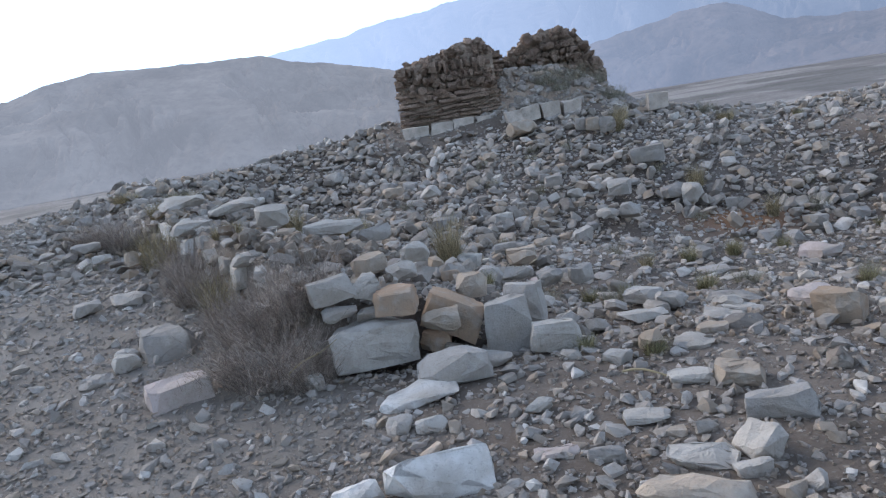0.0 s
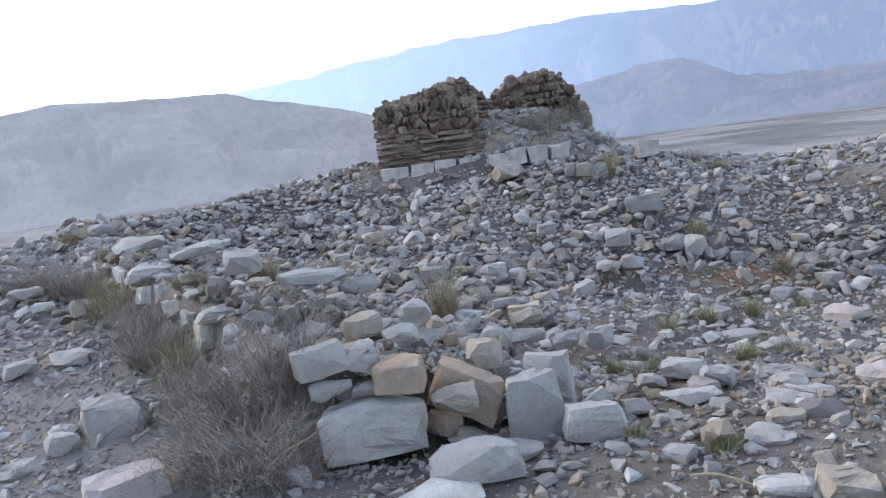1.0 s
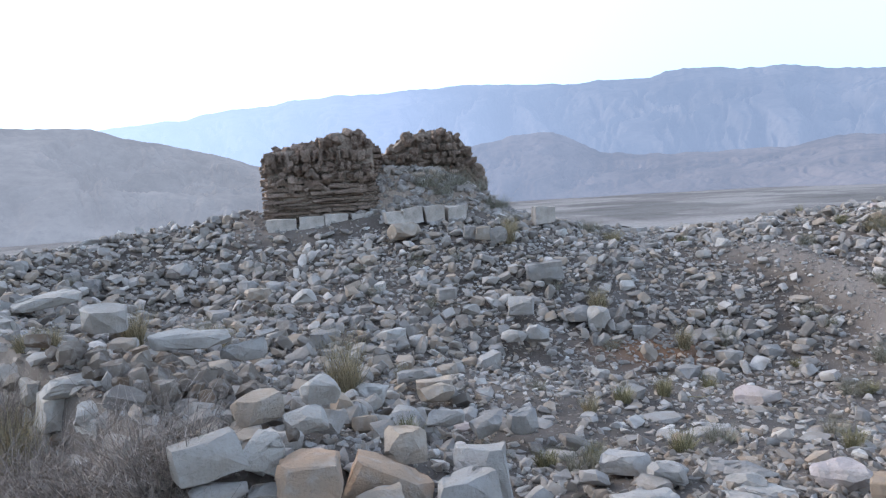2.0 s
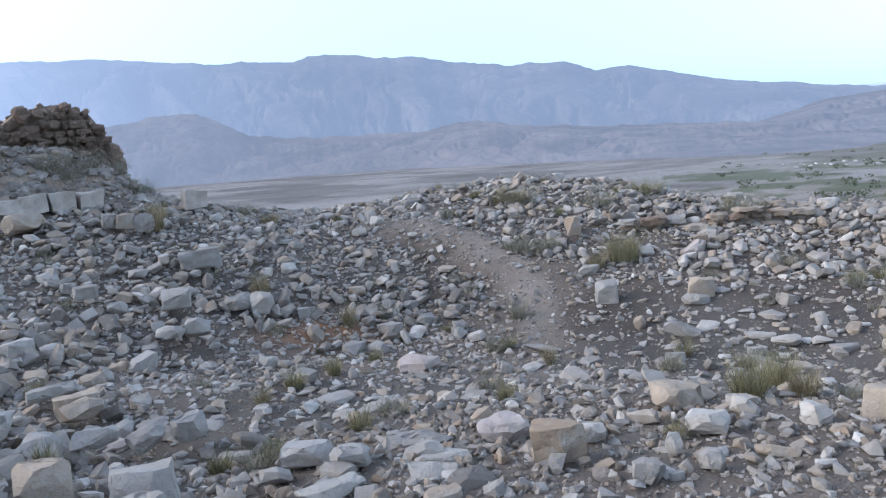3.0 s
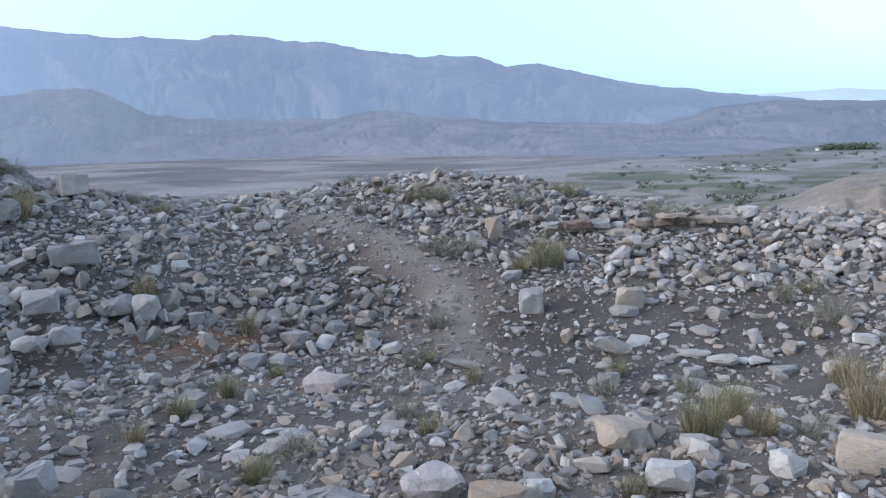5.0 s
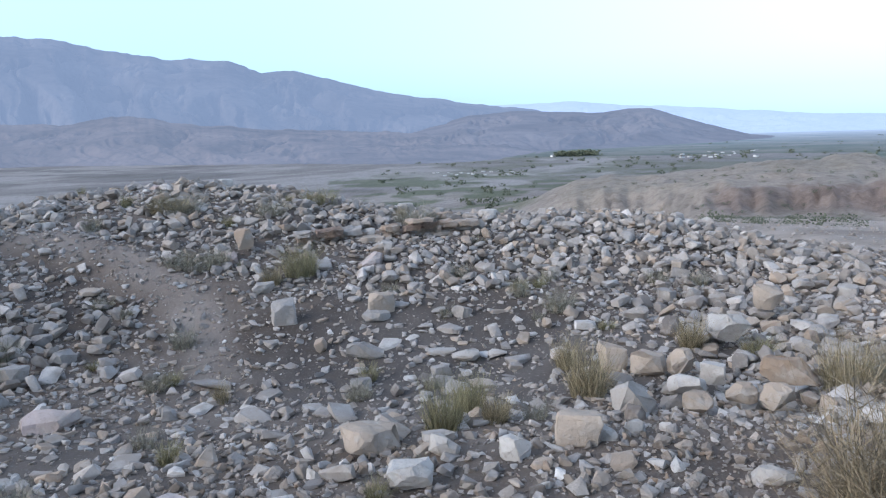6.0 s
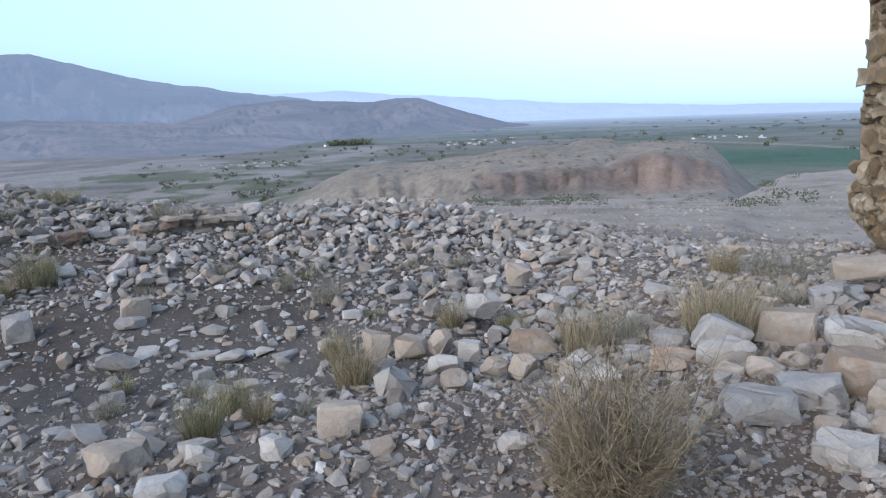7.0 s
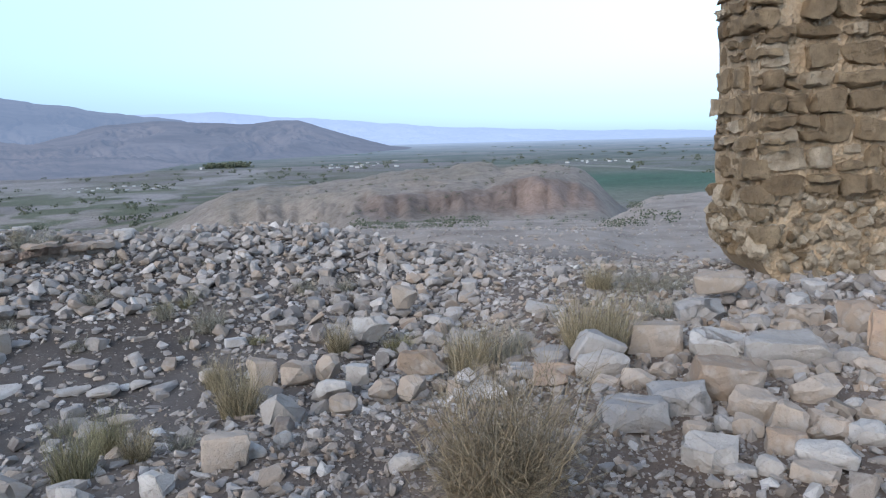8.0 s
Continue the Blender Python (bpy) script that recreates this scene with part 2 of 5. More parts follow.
def valley_ridge(az, r, z):
    """Mesa with a steep gullied near face, and a bare hill rising behind its flat top."""
    inside = smooth((az - 66) / 10) * smooth((105 - az) / 2.5)
    mesa = 1.4 + 242 * np.tan(np.radians(np.interp(az, [66, 72, 78, 84, 86, 90, 93, 95.5, 97.5, 99, 100.5, 102, 103.5, 105], [-7.2, -6.2, -5.2, -4.7, -4.35, -4.3, -4.2, -4.0, -3.55, -3.4, -3.5, -3.9, -4.9, -6.4])))
    mesa = mesa + 2.2 * (fbm(az * 0.8, r * 0.02, 4, 93) - 0.5)
    u = (r - cliff_line(az)) / (25 + 60 * smooth((87 - az) / 7))
    face = 0.25 * smooth(u * 0.8 + 0.5) + 0.75 * smooth(u)
    carve = 4.0 * (fbm(az * 2.1 + 0.03 * r, r * 0.03, 4, 73, 0.6, True) - 0.62) * 4 * face * (1 - face)
    out = z + np.maximum(mesa - z, 0) * face * inside + carve * inside
    back = 1.4 + 335 * np.tan(np.radians(np.interp(az, [80, 84, 87, 89.5, 92, 94.2, 95.4, 96.3, 98.2, 100.5, 103], [-6.0, -3.9, -2.95, -2.68, -2.6, -2.28, -2.45, -2.9, -3.4, -4.3, -6.0])))
    back = back + 2.5 * (fbm(az * 0.7 + 0.01 * r, r * 0.015, 4, 97, 0.5, True) - 0.6)
    swell = smooth((r - 256) / 78) * smooth((az - 79) / 5) * smooth((104 - az) / 4)
    out = out + np.maximum(back - out, 0) * swell
    x, y = r * np.sin(np.radians(az)), r * np.cos(np.radians(az))
    lumps = 3.0 * (fbm(x * 0.035, y * 0.035, 5, 101, 0.6, True) - 0.62)
    out = out + lumps * inside * smooth((r - 195) / 40)
    fall = smooth((r - 345) / 170)
    return out * (1 - fall) + z * fall


def height(x, y, detail=True):
    """Ground height: the ruin's mound, banks and floor near by, the shelf and the valley farther out."""
    x, y = np.atleast_1d(np.asarray(x, float)), np.atleast_1d(np.asarray(y, float))
    z = np.zeros_like(x)
    for i, cy in enumerate(HILL_Y):
        for j, cx in enumerate(HILL_X):
            z = z + RELIEF[i, j] * np.exp(-((x - cx) ** 2 + (y - cy) ** 2) / 9.0)
    z = z + terrace(x, y) - 0.11 * mound_mask(x, y) - 0.24 * np.exp(-(((x + 2.0) / 1.6) ** 2) - ((y - 9.2) / 1.3) ** 2)
    rho = np.hypot(x - 1.5, y - 4.0)
    az = np.degrees(np.arctan2(x - 0.1, y - 1.5))
    r = np.hypot(x - 0.1, y - 1.5)
    s = np.maximum(rho - 8.3, 0)
    low = smooth((az - 78) / 7) * (1 - smooth((az - 103) / 5)) * (1 - smooth((r - 300) / 150))
    open_side = -45 * (1 - np.exp(-s / 110)) - 0.6 * smooth(s / 3)
    shelf = -1.6 * smooth((rho - 8) / 10) - (1.8 + 0.1 * np.maximum(0, 112 - az)) * smooth((rho - 14) / 45) - 40 * (1 - np.exp(-np.maximum(rho - 62, 0) / 110))
    on_shelf = smooth((az - 84) / 9) + (1 - smooth((az + 75) / 30)) * (az < 0)
    far = open_side * (1 - on_shelf) + shelf * on_shelf
    far = far * (1 - low * smooth((rho - 9) / 12)) + low * smooth((rho - 9) / 12) * np.maximum(-21.7, 1.1 - 0.121 * rho)
    z = z * (1 - smooth((rho - 7.9) / 5.5)) + far
    z = np.where((r > 150) & (r < 600), valley_ridge(az, np.maximum(r, 1), z), z)
    z = np.maximum(z, -45 + 2.5 * (fbm(x * 0.006, y * 0.006, 4, 5) - 0.5) * (r > 300))
    if detail:
        k = smooth((r - 0.5) / 3) * (1 - smooth((r - 60) / 200))
        z = z + 0.10 * (fbm(x * 0.9, y * 0.9, 4, 9) - 0.5) * k + 0.03 * (fbm(x * 5, y * 5, 3, 21) - 0.5) * (r < 25)
        z = z + 1.6 * (fbm(x * 0.05, y * 0.05, 4, 31, 0.5, True) - 0.6) * smooth((r - 14) / 50)
    return z


def ground_z(x, y):
    return float(height(x, y)[0])


# the trodden path through the saddle, and the flat earth floor
def path_mask(x, y):
    cx = np.interp(y, [2.0, 3.5, 5.4, 6.2, 7.0, 7.8, 8.6, 9.5], [2.2, 3.0, 4.15, 4.9, 5.3, 5.42, 5.3, 4.9])
    return np.exp(-((x - cx) / (0.22 + 0.14 * fbm(x * 2.3, y * 2.3, 3, 17))) ** 4) * smooth((y - 4.7) / 1.5) * (1 - smooth((y - 8.6) / 1.5))


def floor_mask(x, y):
    m = np.exp(-(((x - 5.0) / 1.5) ** 2 + ((y - 4.2) / 1.6) ** 2) ** 2)
    m = np.maximum(m, 0.8 * np.exp(-(((x - 2.0) / 1.3) ** 2 + ((y - 5.0) / 0.8) ** 2) ** 2))
    return m


def mound_mask(x, y):
    """1 where loose rubble lies thick: the mound's slope, the far bank and the terrace."""
    rho = np.hypot(x - 1.5, y - 4.0)
    slope = smooth((y - 5.4 - 0.15 * x) / 1.6) * smooth((x + 5.0) / 1.0) * smooth((5.6 - x) / 0.8)
    bank = smooth((np.hypot(x - 5.0, y - 4.6) - 2.0) / 0.8) * smooth((x - 3.6) / 0.8) * smooth((y - 0.6) / 0.7)
    limit = np.interp(y, [3.0, 4.1, 4.6, 5.3, 6.1, 7.0, 8.0], [7.3, 6.45, 6.1, 5.82, 5.65, 5.7, 5.75])
    bank = np.maximum(bank, smooth((x - limit + 0.1) / 0.5) * smooth((y - 3.0) / 0.6))
    edge = -0.62 - (y - 3.35) * 0.63
    ter = smooth((x - edge + 0.15) / 0.6) * smooth((y - 3.1) / 0.7) * smooth((1.3 - x) / 0.9) * 0.9
    foot = np.exp(-(((x - 5.9) / 1.1) ** 2 + ((y + 1.5) / 1.6) ** 2) ** 2)
    m = np.maximum(np.maximum(slope, bank), np.maximum(ter, foot))
    top = 1 - smooth((y - 10.45) / 0.35) * smooth((x + 1.2) / 0.5) * smooth((2.8 - x) / 0.5)
    bare = top * 1.0 - top * 0.85 * np.exp(-((x - 3.0) / 0.6) ** 2 - ((y - 7.1) / 0.3) ** 2)
    return m * bare * (1 - smooth((rho - 8.5) / 1.6)) * (1 - path_mask(x, y))


def build_ground():
    seen = np.radians(np.arange(-48, 150, 0.3))
    rest = np.radians(np.arange(150, 312, 3.0))
    az = np.concatenate([seen, rest])
    rr = [0.12]
    while rr[-1] < 4900:
        rr.append(rr[-1] + (1.3 if 190 < rr[-1] < 345 else max(0.055, 0.022 * rr[-1])))
    rr = np.array(rr)
    A, R = np.meshgrid(az, rr)
    X, Y = 0.1 + R * np.sin(A), 1.5 + R * np.cos(A)
    Z = height(X.ravel(), Y.ravel()).reshape(X.shape)
    n, m = X.shape
    verts = np.stack([X.ravel(), Y.ravel(), Z.ravel()], 1)
    verts = np.vstack([verts, [[0.1, 1.5, ground_z(0.1, 1.5)]]])
    i, j = np.meshgrid(np.arange(n - 1), np.arange(m), indexing="ij")
    j2 = (j + 1) % m
    quads = np.stack([i * m + j, (i + 1) * m + j, (i + 1) * m + j2, i * m + j2], -1).reshape(-1, 4)
    c = n * m
    cap = np.stack([np.full(m, c), np.arange(m), (np.arange(m) + 1) % m, np.full(m, c)], 1)
    tris = np.vstack([quads[:, [0, 2, 1]], quads[:, [0, 3, 2]], cap[:, [0, 2, 1]]])
    ob = mesh_object("ground", verts, tris, GROUND, None, True)
    x, y = verts[:, 0], verts[:, 1]
    r, a = np.hypot(x - 0.1, y - 1.5), np.degrees(np.arctan2(x - 0.1, y - 1.5))
    col = np.tile(np.array([0.215, 0.175, 0.145]), (len(x), 1))

    def lay(mask, rgb):
        nonlocal col
        mask = np.clip(mask, 0, 1)[:, None]
        col = col * (1 - mask) + mask * np.array(rgb)

    n1 = fbm(x * 1.7, y * 1.7, 4, 3)
    lay(mound_mask(x, y) * 0.8, (0.17, 0.14, 0.12))
    lay(floor_mask(x, y) * 0.95, (0.12, 0.102, 0.09))
    lay(smooth((-0.42 - (y - 3.35) * 0.63 - x) / 0.4) * smooth((14 - r) / 2) * (0.35 + 0.6 * n1), (0.36, 0.32, 0.28))
    wall_side = np.exp(-(((x - 3.7) / 2.6) ** 2 + ((y + 0.1) / 1.9) ** 2) ** 2)
    lay(wall_side * (0.55 + 0.5 * n1), (0.235, 0.172, 0.128))
    lay(path_mask(x, y) * (0.5 + n1 * 0.8), (0.40, 0.335, 0.285))
    lay(1.5 * np.exp(-((x - 3.0) / 0.55) ** 2 - ((y - 7.1) / 0.28) ** 2) * (0.4 + n1), (0.30, 0.165, 0.095))
    lay(smooth((r - 9) / 6) * (r < 200), (0.25, 0.205, 0.17))
    lay(smooth((r - 9) / 5) * (r < 240) * smooth((a - 80) / 8) * (a < 160) * (0.6 + 0.5 * n1), (0.40, 0.335, 0.28))
    far = smooth((r - 120) / 150)
    # grey riverbed earth, greyed further to stand in for valley haze
    lay(far, (0.235, 0.21, 0.195))
    streak = fbm(x * 0.0035 + 0.4 * y * 0.0035, y * 0.012, 5, 12)
    lay(far * smooth((streak - 0.44) / 0.12) * (a < 78) * 0.7, (0.37, 0.34, 0.315))
    lay(far * smooth((fbm(x * 0.01, y * 0.004, 4, 44) - 0.55) / 0.1) * (a < 60) * 0.6, (0.11, 0.10, 0.09))
    cut = (r - cliff_line(a)) / 25
    cliff = smooth((cut + 0.5) / 0.4) * (1 - smooth((cut - 0.85) / 0.3)) * smooth((a - 84) / 2) * smooth((105 - a) / 2)
    lay(smooth((r - 190) / 20) * (1 - smooth((r - 420) / 60)) * smooth((a - 66) / 10) * (a < 105), (0.305, 0.255, 0.208))
    lay(smooth((r - 195) / 20) * (1 - smooth((r - 400) / 60)) * smooth((a - 66) / 10) * (a < 105) * smooth((fbm(x * 0.05, y * 0.05, 5, 102, 0.6) - 0.5) / 0.15) * 0.6, (0.20, 0.17, 0.14))
    lay(cliff * (0.6 + 0.4 * fbm(x * 0.04, y * 0.04, 3, 88)), (0.225, 0.168, 0.138))
    lay(cliff * smooth((fbm(x * 0.11, y * 0.11, 4, 89, 0.6, True) - 0.62) / 0.12) * 0.5, (0.16, 0.12, 0.10))
    lay(cliff * smooth((a - 96.5) / 1.5) * 0.45, (0.36, 0.255, 0.20))
    red = cliff
    bare_ridge = 1 - 0.85 * smooth((a - 68) / 6) * (a < 105) * smooth((r - 185) / 20) * (1 - smooth((r - 420) / 40))
    brush = fbm(x * 0.014, y * 0.014, 4, 77)
    lay(smooth((r - 230) / 120) * (1 - smooth((r - 1500) / 700)) * smooth((a - 58) / 12) * smooth((brush - 0.46) / 0.12) * 0.6 * bare_ridge * (a < 150), (0.135, 0.14, 0.085))
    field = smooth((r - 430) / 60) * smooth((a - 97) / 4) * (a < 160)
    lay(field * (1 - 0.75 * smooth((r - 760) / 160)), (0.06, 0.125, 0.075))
    # paler grey with distance: haze of the far plain put into the colour
    lay(smooth((r - 1000) / 900) * smooth((a - 70) / 12) * (a < 160) * 0.8, (0.27, 0.27, 0.25))
    lay(smooth((r - 60) / 60) * (1 - smooth((r - 520) / 150)) * (a > 55) * (a < 150) * 0.5 * (1 - red), (0.30, 0.25, 0.205))
    lay(smooth((r - 150) / 90) * (1 - smooth((r - 700) / 300)) * (a > 56) * (a < 98) * smooth((fbm(x * 0.03, y * 0.03, 4, 99) - 0.46) / 0.1) * 0.8 * bare_ridge, (0.095, 0.11, 0.05))
    plots = vnoise(np.floor(r / 190) * 3.7, np.floor((a + r * 0.004) / 5) * 2.3, 8)
    lay(smooth((r - 900) / 200) * smooth((a - 84) / 8) * (a < 160) * (plots > 0.55) * 0.7, (0.21, 0.20, 0.15))
    lay(smooth((r - 900) / 200) * smooth((a - 84) / 8) * (a < 160) * (plots < 0.25) * 0.7, (0.10, 0.14, 0.10))
    lane = np.exp(-((r - 980 + (a - 105) * 22) / 14) ** 2) * (a > 98) * (a < 125)
    lay(lane * 0.8, (0.36, 0.33, 0.29))
    attr = ob.data.color_attributes.new("soil_haze", "FLOAT_COLOR", "POINT")
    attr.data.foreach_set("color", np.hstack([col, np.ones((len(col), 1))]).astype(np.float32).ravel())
    tagged(ob, "stony brown earth with a trodden path, falling to a wide valley", "ground", "", "structure")


build_ground()


# ---------- the far ranges ----------
def mountain_range(name, label, crest, near_edge, d1, foot, seed, rough, material, step=0.11):
    """A range between the distances d0 (foot) and d1 (crest line); crest gives bearing and angle of its skyline."""
    az = np.arange(crest[0][0], crest[-1][0], step)
    el = np.interp(az, [c[0] for c in crest], [c[1] for c in crest])
    el = el + rough * (fbm(az * 0.6, az * 0, 3, seed) - 0.5) + rough * 0.2 * (fbm(az * 1.5, az * 0, 2, seed + 9, 0.5, True) - 0.6)
    d0 = np.interp(az, [e[0] for e in near_edge], [e[1] for e in near_edge])
    top = 1.4 + d1 * np.tan(np.radians(el))
    v = np.concatenate([np.linspace(0, 1, 90), [1.04, 1.15, 1.4]])
    V, AZ = np.meshgrid(v, az, indexing="ij")
    TOP = np.tile(top, (len(v), 1))
    D = d0 + np.minimum(V, 1) * (d1 - d0) + np.maximum(V - 1, 0) * (d1 - d0)
    warp = 3.0 * (fbm(AZ * 0.2, V * 3, 3, seed + 3) - 0.5)
    spur = fbm((AZ + 2.2 * warp) * 0.22, V * 1.7, 4, seed + 20, 0.5, True)
    fine = fbm((AZ + 2.2 * warp) * 1.5, V * 9, 3, seed + 40, 0.5, True)
    shape = np.clip(V, 0, 1) ** 1.05
    body = np.sin(np.clip(V, 0, 1) * np.pi) ** 0.8
    Z = foot + (TOP - foot) * (shape + body * (0.62 * (spur - 0.55) + 0.2 * (fine - 0.55)))
    line = foot + (TOP - foot) * np.clip(V, 0, 1) ** 0.75
    Z = np.minimum(Z, line)
    Z = np.where(V > 1, TOP - (TOP - foot) * (V - 1) * 2, Z)
    X, Y = 0.1 + D * np.sin(np.radians(AZ)), 1.5 + D * np.cos(np.radians(AZ))
    n, m = X.shape
    i, j = np.meshgrid(np.arange(n - 1), np.arange(m - 1), indexing="ij")
    q = np.stack([i * m + j, i * m + j + 1, (i + 1) * m + j + 1, (i + 1) * m + j], -1).reshape(-1, 4)
    ob = mesh_object(name, np.stack([X.ravel(), Y.ravel(), Z.ravel()], 1), q, material, None, True)
    return tagged(ob, label, "mountain", "", "structure")


# Rock tones kept dark; each range's bluish glow stands in for haze.
mountain_range("backdrop_left", "bare grey-brown hill range with glowing evening haze painted in", ((-75, 4), (-45, 5.0), (-30, 5.25), (-27.5, 5.9), (-24.8, 6.4), (-18, 6.15), (-12.8, 5.95), (-10.8, 5.25), (-8, 4.65), (-4.7, 3.9), (-2, 2.9), (4, 1.0), (9, -1.2)),
               ((0, 1500),), 2100, -46, 100, 0.25, range_material("hill_rock_haze", (0.045, 0.037, 0.031), (0.15, 0.125, 0.105), (0.66, 0.74, 0.93), 0.05, 0.006, 0.05))
mountain_range("backdrop_main", "long bare mountain ridge, blue-grey from its painted-in haze glow", ((-75, 3), (-20, 5.0), (-11.5, 5.95), (-6.4, 6.46), (-2.4, 7.1), (4.6, 7.7), (11, 7.8), (15.4, 7.95), (19, 7.55), (28, 7.3), (31, 7.55), (33.6, 7.4), (35.2, 7.08), (37.2, 7.17),
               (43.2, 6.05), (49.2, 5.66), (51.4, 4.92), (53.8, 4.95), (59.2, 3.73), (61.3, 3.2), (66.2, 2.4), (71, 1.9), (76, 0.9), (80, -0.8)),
               ((0, 2400),), 3700, -46, 200, 0.34, range_material("ridge_rock_haze", (0.03, 0.026, 0.023), (0.075, 0.064, 0.056), (0.5, 0.66, 1.0), 0.132, 0.0025, 0.19))
mountain_range("backdrop_foothills", "low bare reddish-grey foothills at the valley edge, with haze glow painted in", ((-2, 0.5), (5, 1.6), (13.9, 3.2), (17.7, 3.7), (21.3, 3.85), (24.7, 2.1), (28, 1.6), (34, 1.5), (37.6, 1.4), (42, 2.0), (47, 1.1), (55, 0.5), (62.7, 0.1), (70, -0.3), (75, -1.2), (78, -1.4)),
               ((18, 2050), (34, 1900), (47, 1500), (60, 1180), (66, 1150), (74, 1400)), 2300, -46, 300, 0.4, range_material("foothill_rock_haze", (0.04, 0.032, 0.027), (0.115, 0.088, 0.074), (0.53, 0.66, 0.96), 0.096, 0.005, 0.10))
mountain_range("backdrop_spur", "low rounded grey hill at the plain, with haze glow painted in", ((62, 0.2), (67, 1.3), (70.4, 1.6), (74.6, 1.35), (77.2, 1.26), (79, 1.45), (80.7, 1.45), (82.4, 0.88), (84.6, 0.16), (87.6, -0.68), (90, -0.9), (93, -1.2)),
               ((62, 1500), (78, 1650), (90, 2300)), 2900, -46, 400, 0.12, range_material("spur_rock_haze", (0.06, 0.05, 0.044), (0.12, 0.10, 0.09), (0.5, 0.64, 0.96), 0.09, 0.004))
mountain_range("backdrop_far", "faint range on the horizon, pale blue from painted-in haze glow", ((58, 1.8), (71.7, 2.06), (74.7, 2.2), (79, 1.75), (83, 1.5), (90, 0.8), (100, 0.25), (112, -0.1), (125, -0.4)),
               ((0, 4200),), 4700, -46, 500, 0.15, range_material("far_rock_haze", (0.09, 0.09, 0.1), (0.11, 0.11, 0.12), (0.5, 0.66, 1.0), 0.27, 0.002))



def far_plain():
    """The irrigated plain beyond the near fields: a sheet over the ground, its haze put in as emission."""
    az, rr = np.arange(66, 135, 0.5), np.geomspace(1250, 4850, 40)
    A, R = np.meshgrid(az, rr, indexing="ij")
    X, Y = 0.1 + R * np.sin(np.radians(A)), 1.5 + R * np.cos(np.radians(A))
    Z = np.maximum(height(X.ravel(), Y.ravel()).reshape(X.shape), -44) + 0.6 + 2.0 * smooth((R - 1300) / 400)
    Z = np.where(R < 1260, -52, Z)
    n, m = X.shape
    i, j = np.meshgrid(np.arange(n - 1), np.arange(m - 1), indexing="ij")
    q = np.stack([i * m + j, i * m + j + 1, (i + 1) * m + j + 1, (i + 1) * m + j], -1).reshape(-1, 4)
    k = range_material("plain_haze_glow", (0.07, 0.085, 0.055), (0.16, 0.15, 0.115), (0.50, 0.64, 0.96), 0.1, 0.006, 0.0, (1200, 4300, 0.03, 0.24))
    tagged(mesh_object("backdrop_plain", np.stack([X.ravel(), Y.ravel(), Z.ravel()], 1), q, k, None, True), "wide green and grey plain below the horizon, its haze painted in as glow", "plain", "", "structure")


far_plain()

# ---------- stones ----------
def hull_template(rng, points, boxy):
    """Angular stone filling the unit box, as vertex and triangle arrays."""
    bm = bmesh.new()
    for _ in range(points):
        p = rng.normal(size=3)
        p /= np.linalg.norm(p)
        p = np.sign(p) * np.abs(p) ** boxy
        p /= max(np.abs(p).max(), 1e-6) ** (1 - boxy * 0.55)
        bm.verts.new(p)
    bmesh.ops.convex_hull(bm, input=bm.verts[:])
    bmesh.ops.delete(bm, geom=[v for v in bm.verts if not v.link_faces], context="VERTS")
    bmesh.ops.triangulate(bm, faces=bm.faces[:])
    bm.verts.index_update()
    v = np.array([u.co[:] for u in bm.verts])
    f = np.array([[w.index for w in g.verts] for g in bm.faces])
    bm.free()
    lo, hi = v.min(0), v.max(0)
    return (v - (lo + hi) / 2) / (hi - lo), f


rng = np.random.default_rng(11)
COARSE = [hull_template(rng, 20, 0.62) for _ in range(16)]
MEDIUM = [hull_template(rng, 13, 0.64) for _ in range(14)]
FINE = [hull_template(rng, 9, 0.7) for _ in range(10)]


def turn_matrices(yaw, pitch, roll):
    cy, sy, cp, sp, cr, sr = np.cos(yaw), np.sin(yaw), np.cos(pitch), np.sin(pitch), np.cos(roll), np.sin(roll)
    m = np.empty((len(yaw), 3, 3))
    m[:, 0, 0], m[:, 0, 1], m[:, 0, 2] = cy * cp, cy * sp * sr - sy * cr, cy * sp * cr + sy * sr
    m[:, 1, 0], m[:, 1, 1], m[:, 1, 2] = sy * cp, sy * sp * sr + cy * cr, sy * sp * cr - cy * sr
    m[:, 2, 0], m[:, 2, 1], m[:, 2, 2] = -sp, cp * sr, cp * cr
    return m


def stone_heap(name, label, xs, ys, size, templates, material, seed, flat=(0.45, 0.8), sink=0.3, tilt=0.35, lift=None):
    """Many loose stones lying on the ground, joined."""
    g = np.random.default_rng(seed)
    n = len(xs)
    sc = np.stack([size * g.uniform(0.85, 1.35, n), size * g.uniform(0.65, 1.0, n), size * g.uniform(flat[0], flat[1], n)], 1)
    m = turn_matrices(g.uniform(0, 6.283, n), g.normal(0, tilt, n), g.normal(0, tilt, n))
    z = height(xs, ys) + sc[:, 2] * (0.5 - sink)
    if lift is not None:
        z = z + lift
    pick = g.integers(0, len(templates), n)
    vs, fs, base = [], [], 0
    for k, (tv, tf) in enumerate(templates):
        idx = np.nonzero(pick == k)[0]
        if not len(idx):
            continue
        v = np.einsum("nij,nvj->nvi", m[idx], tv[None] * sc[idx][:, None, :])
        v += np.stack([xs[idx], ys[idx], z[idx]], 1)[:, None, :]
        vs.append(v.reshape(-1, 3))
        f = tf[None] + (base + np.arange(len(idx)) * len(tv))[:, None, None]
        fs.append(f.reshape(-1, 3))
        base += len(idx) * len(tv)
    ob = mesh_object(name, np.vstack(vs), np.vstack(fs), material)
    return tagged(ob, label, "stones", "", "stuff")


taken = {}


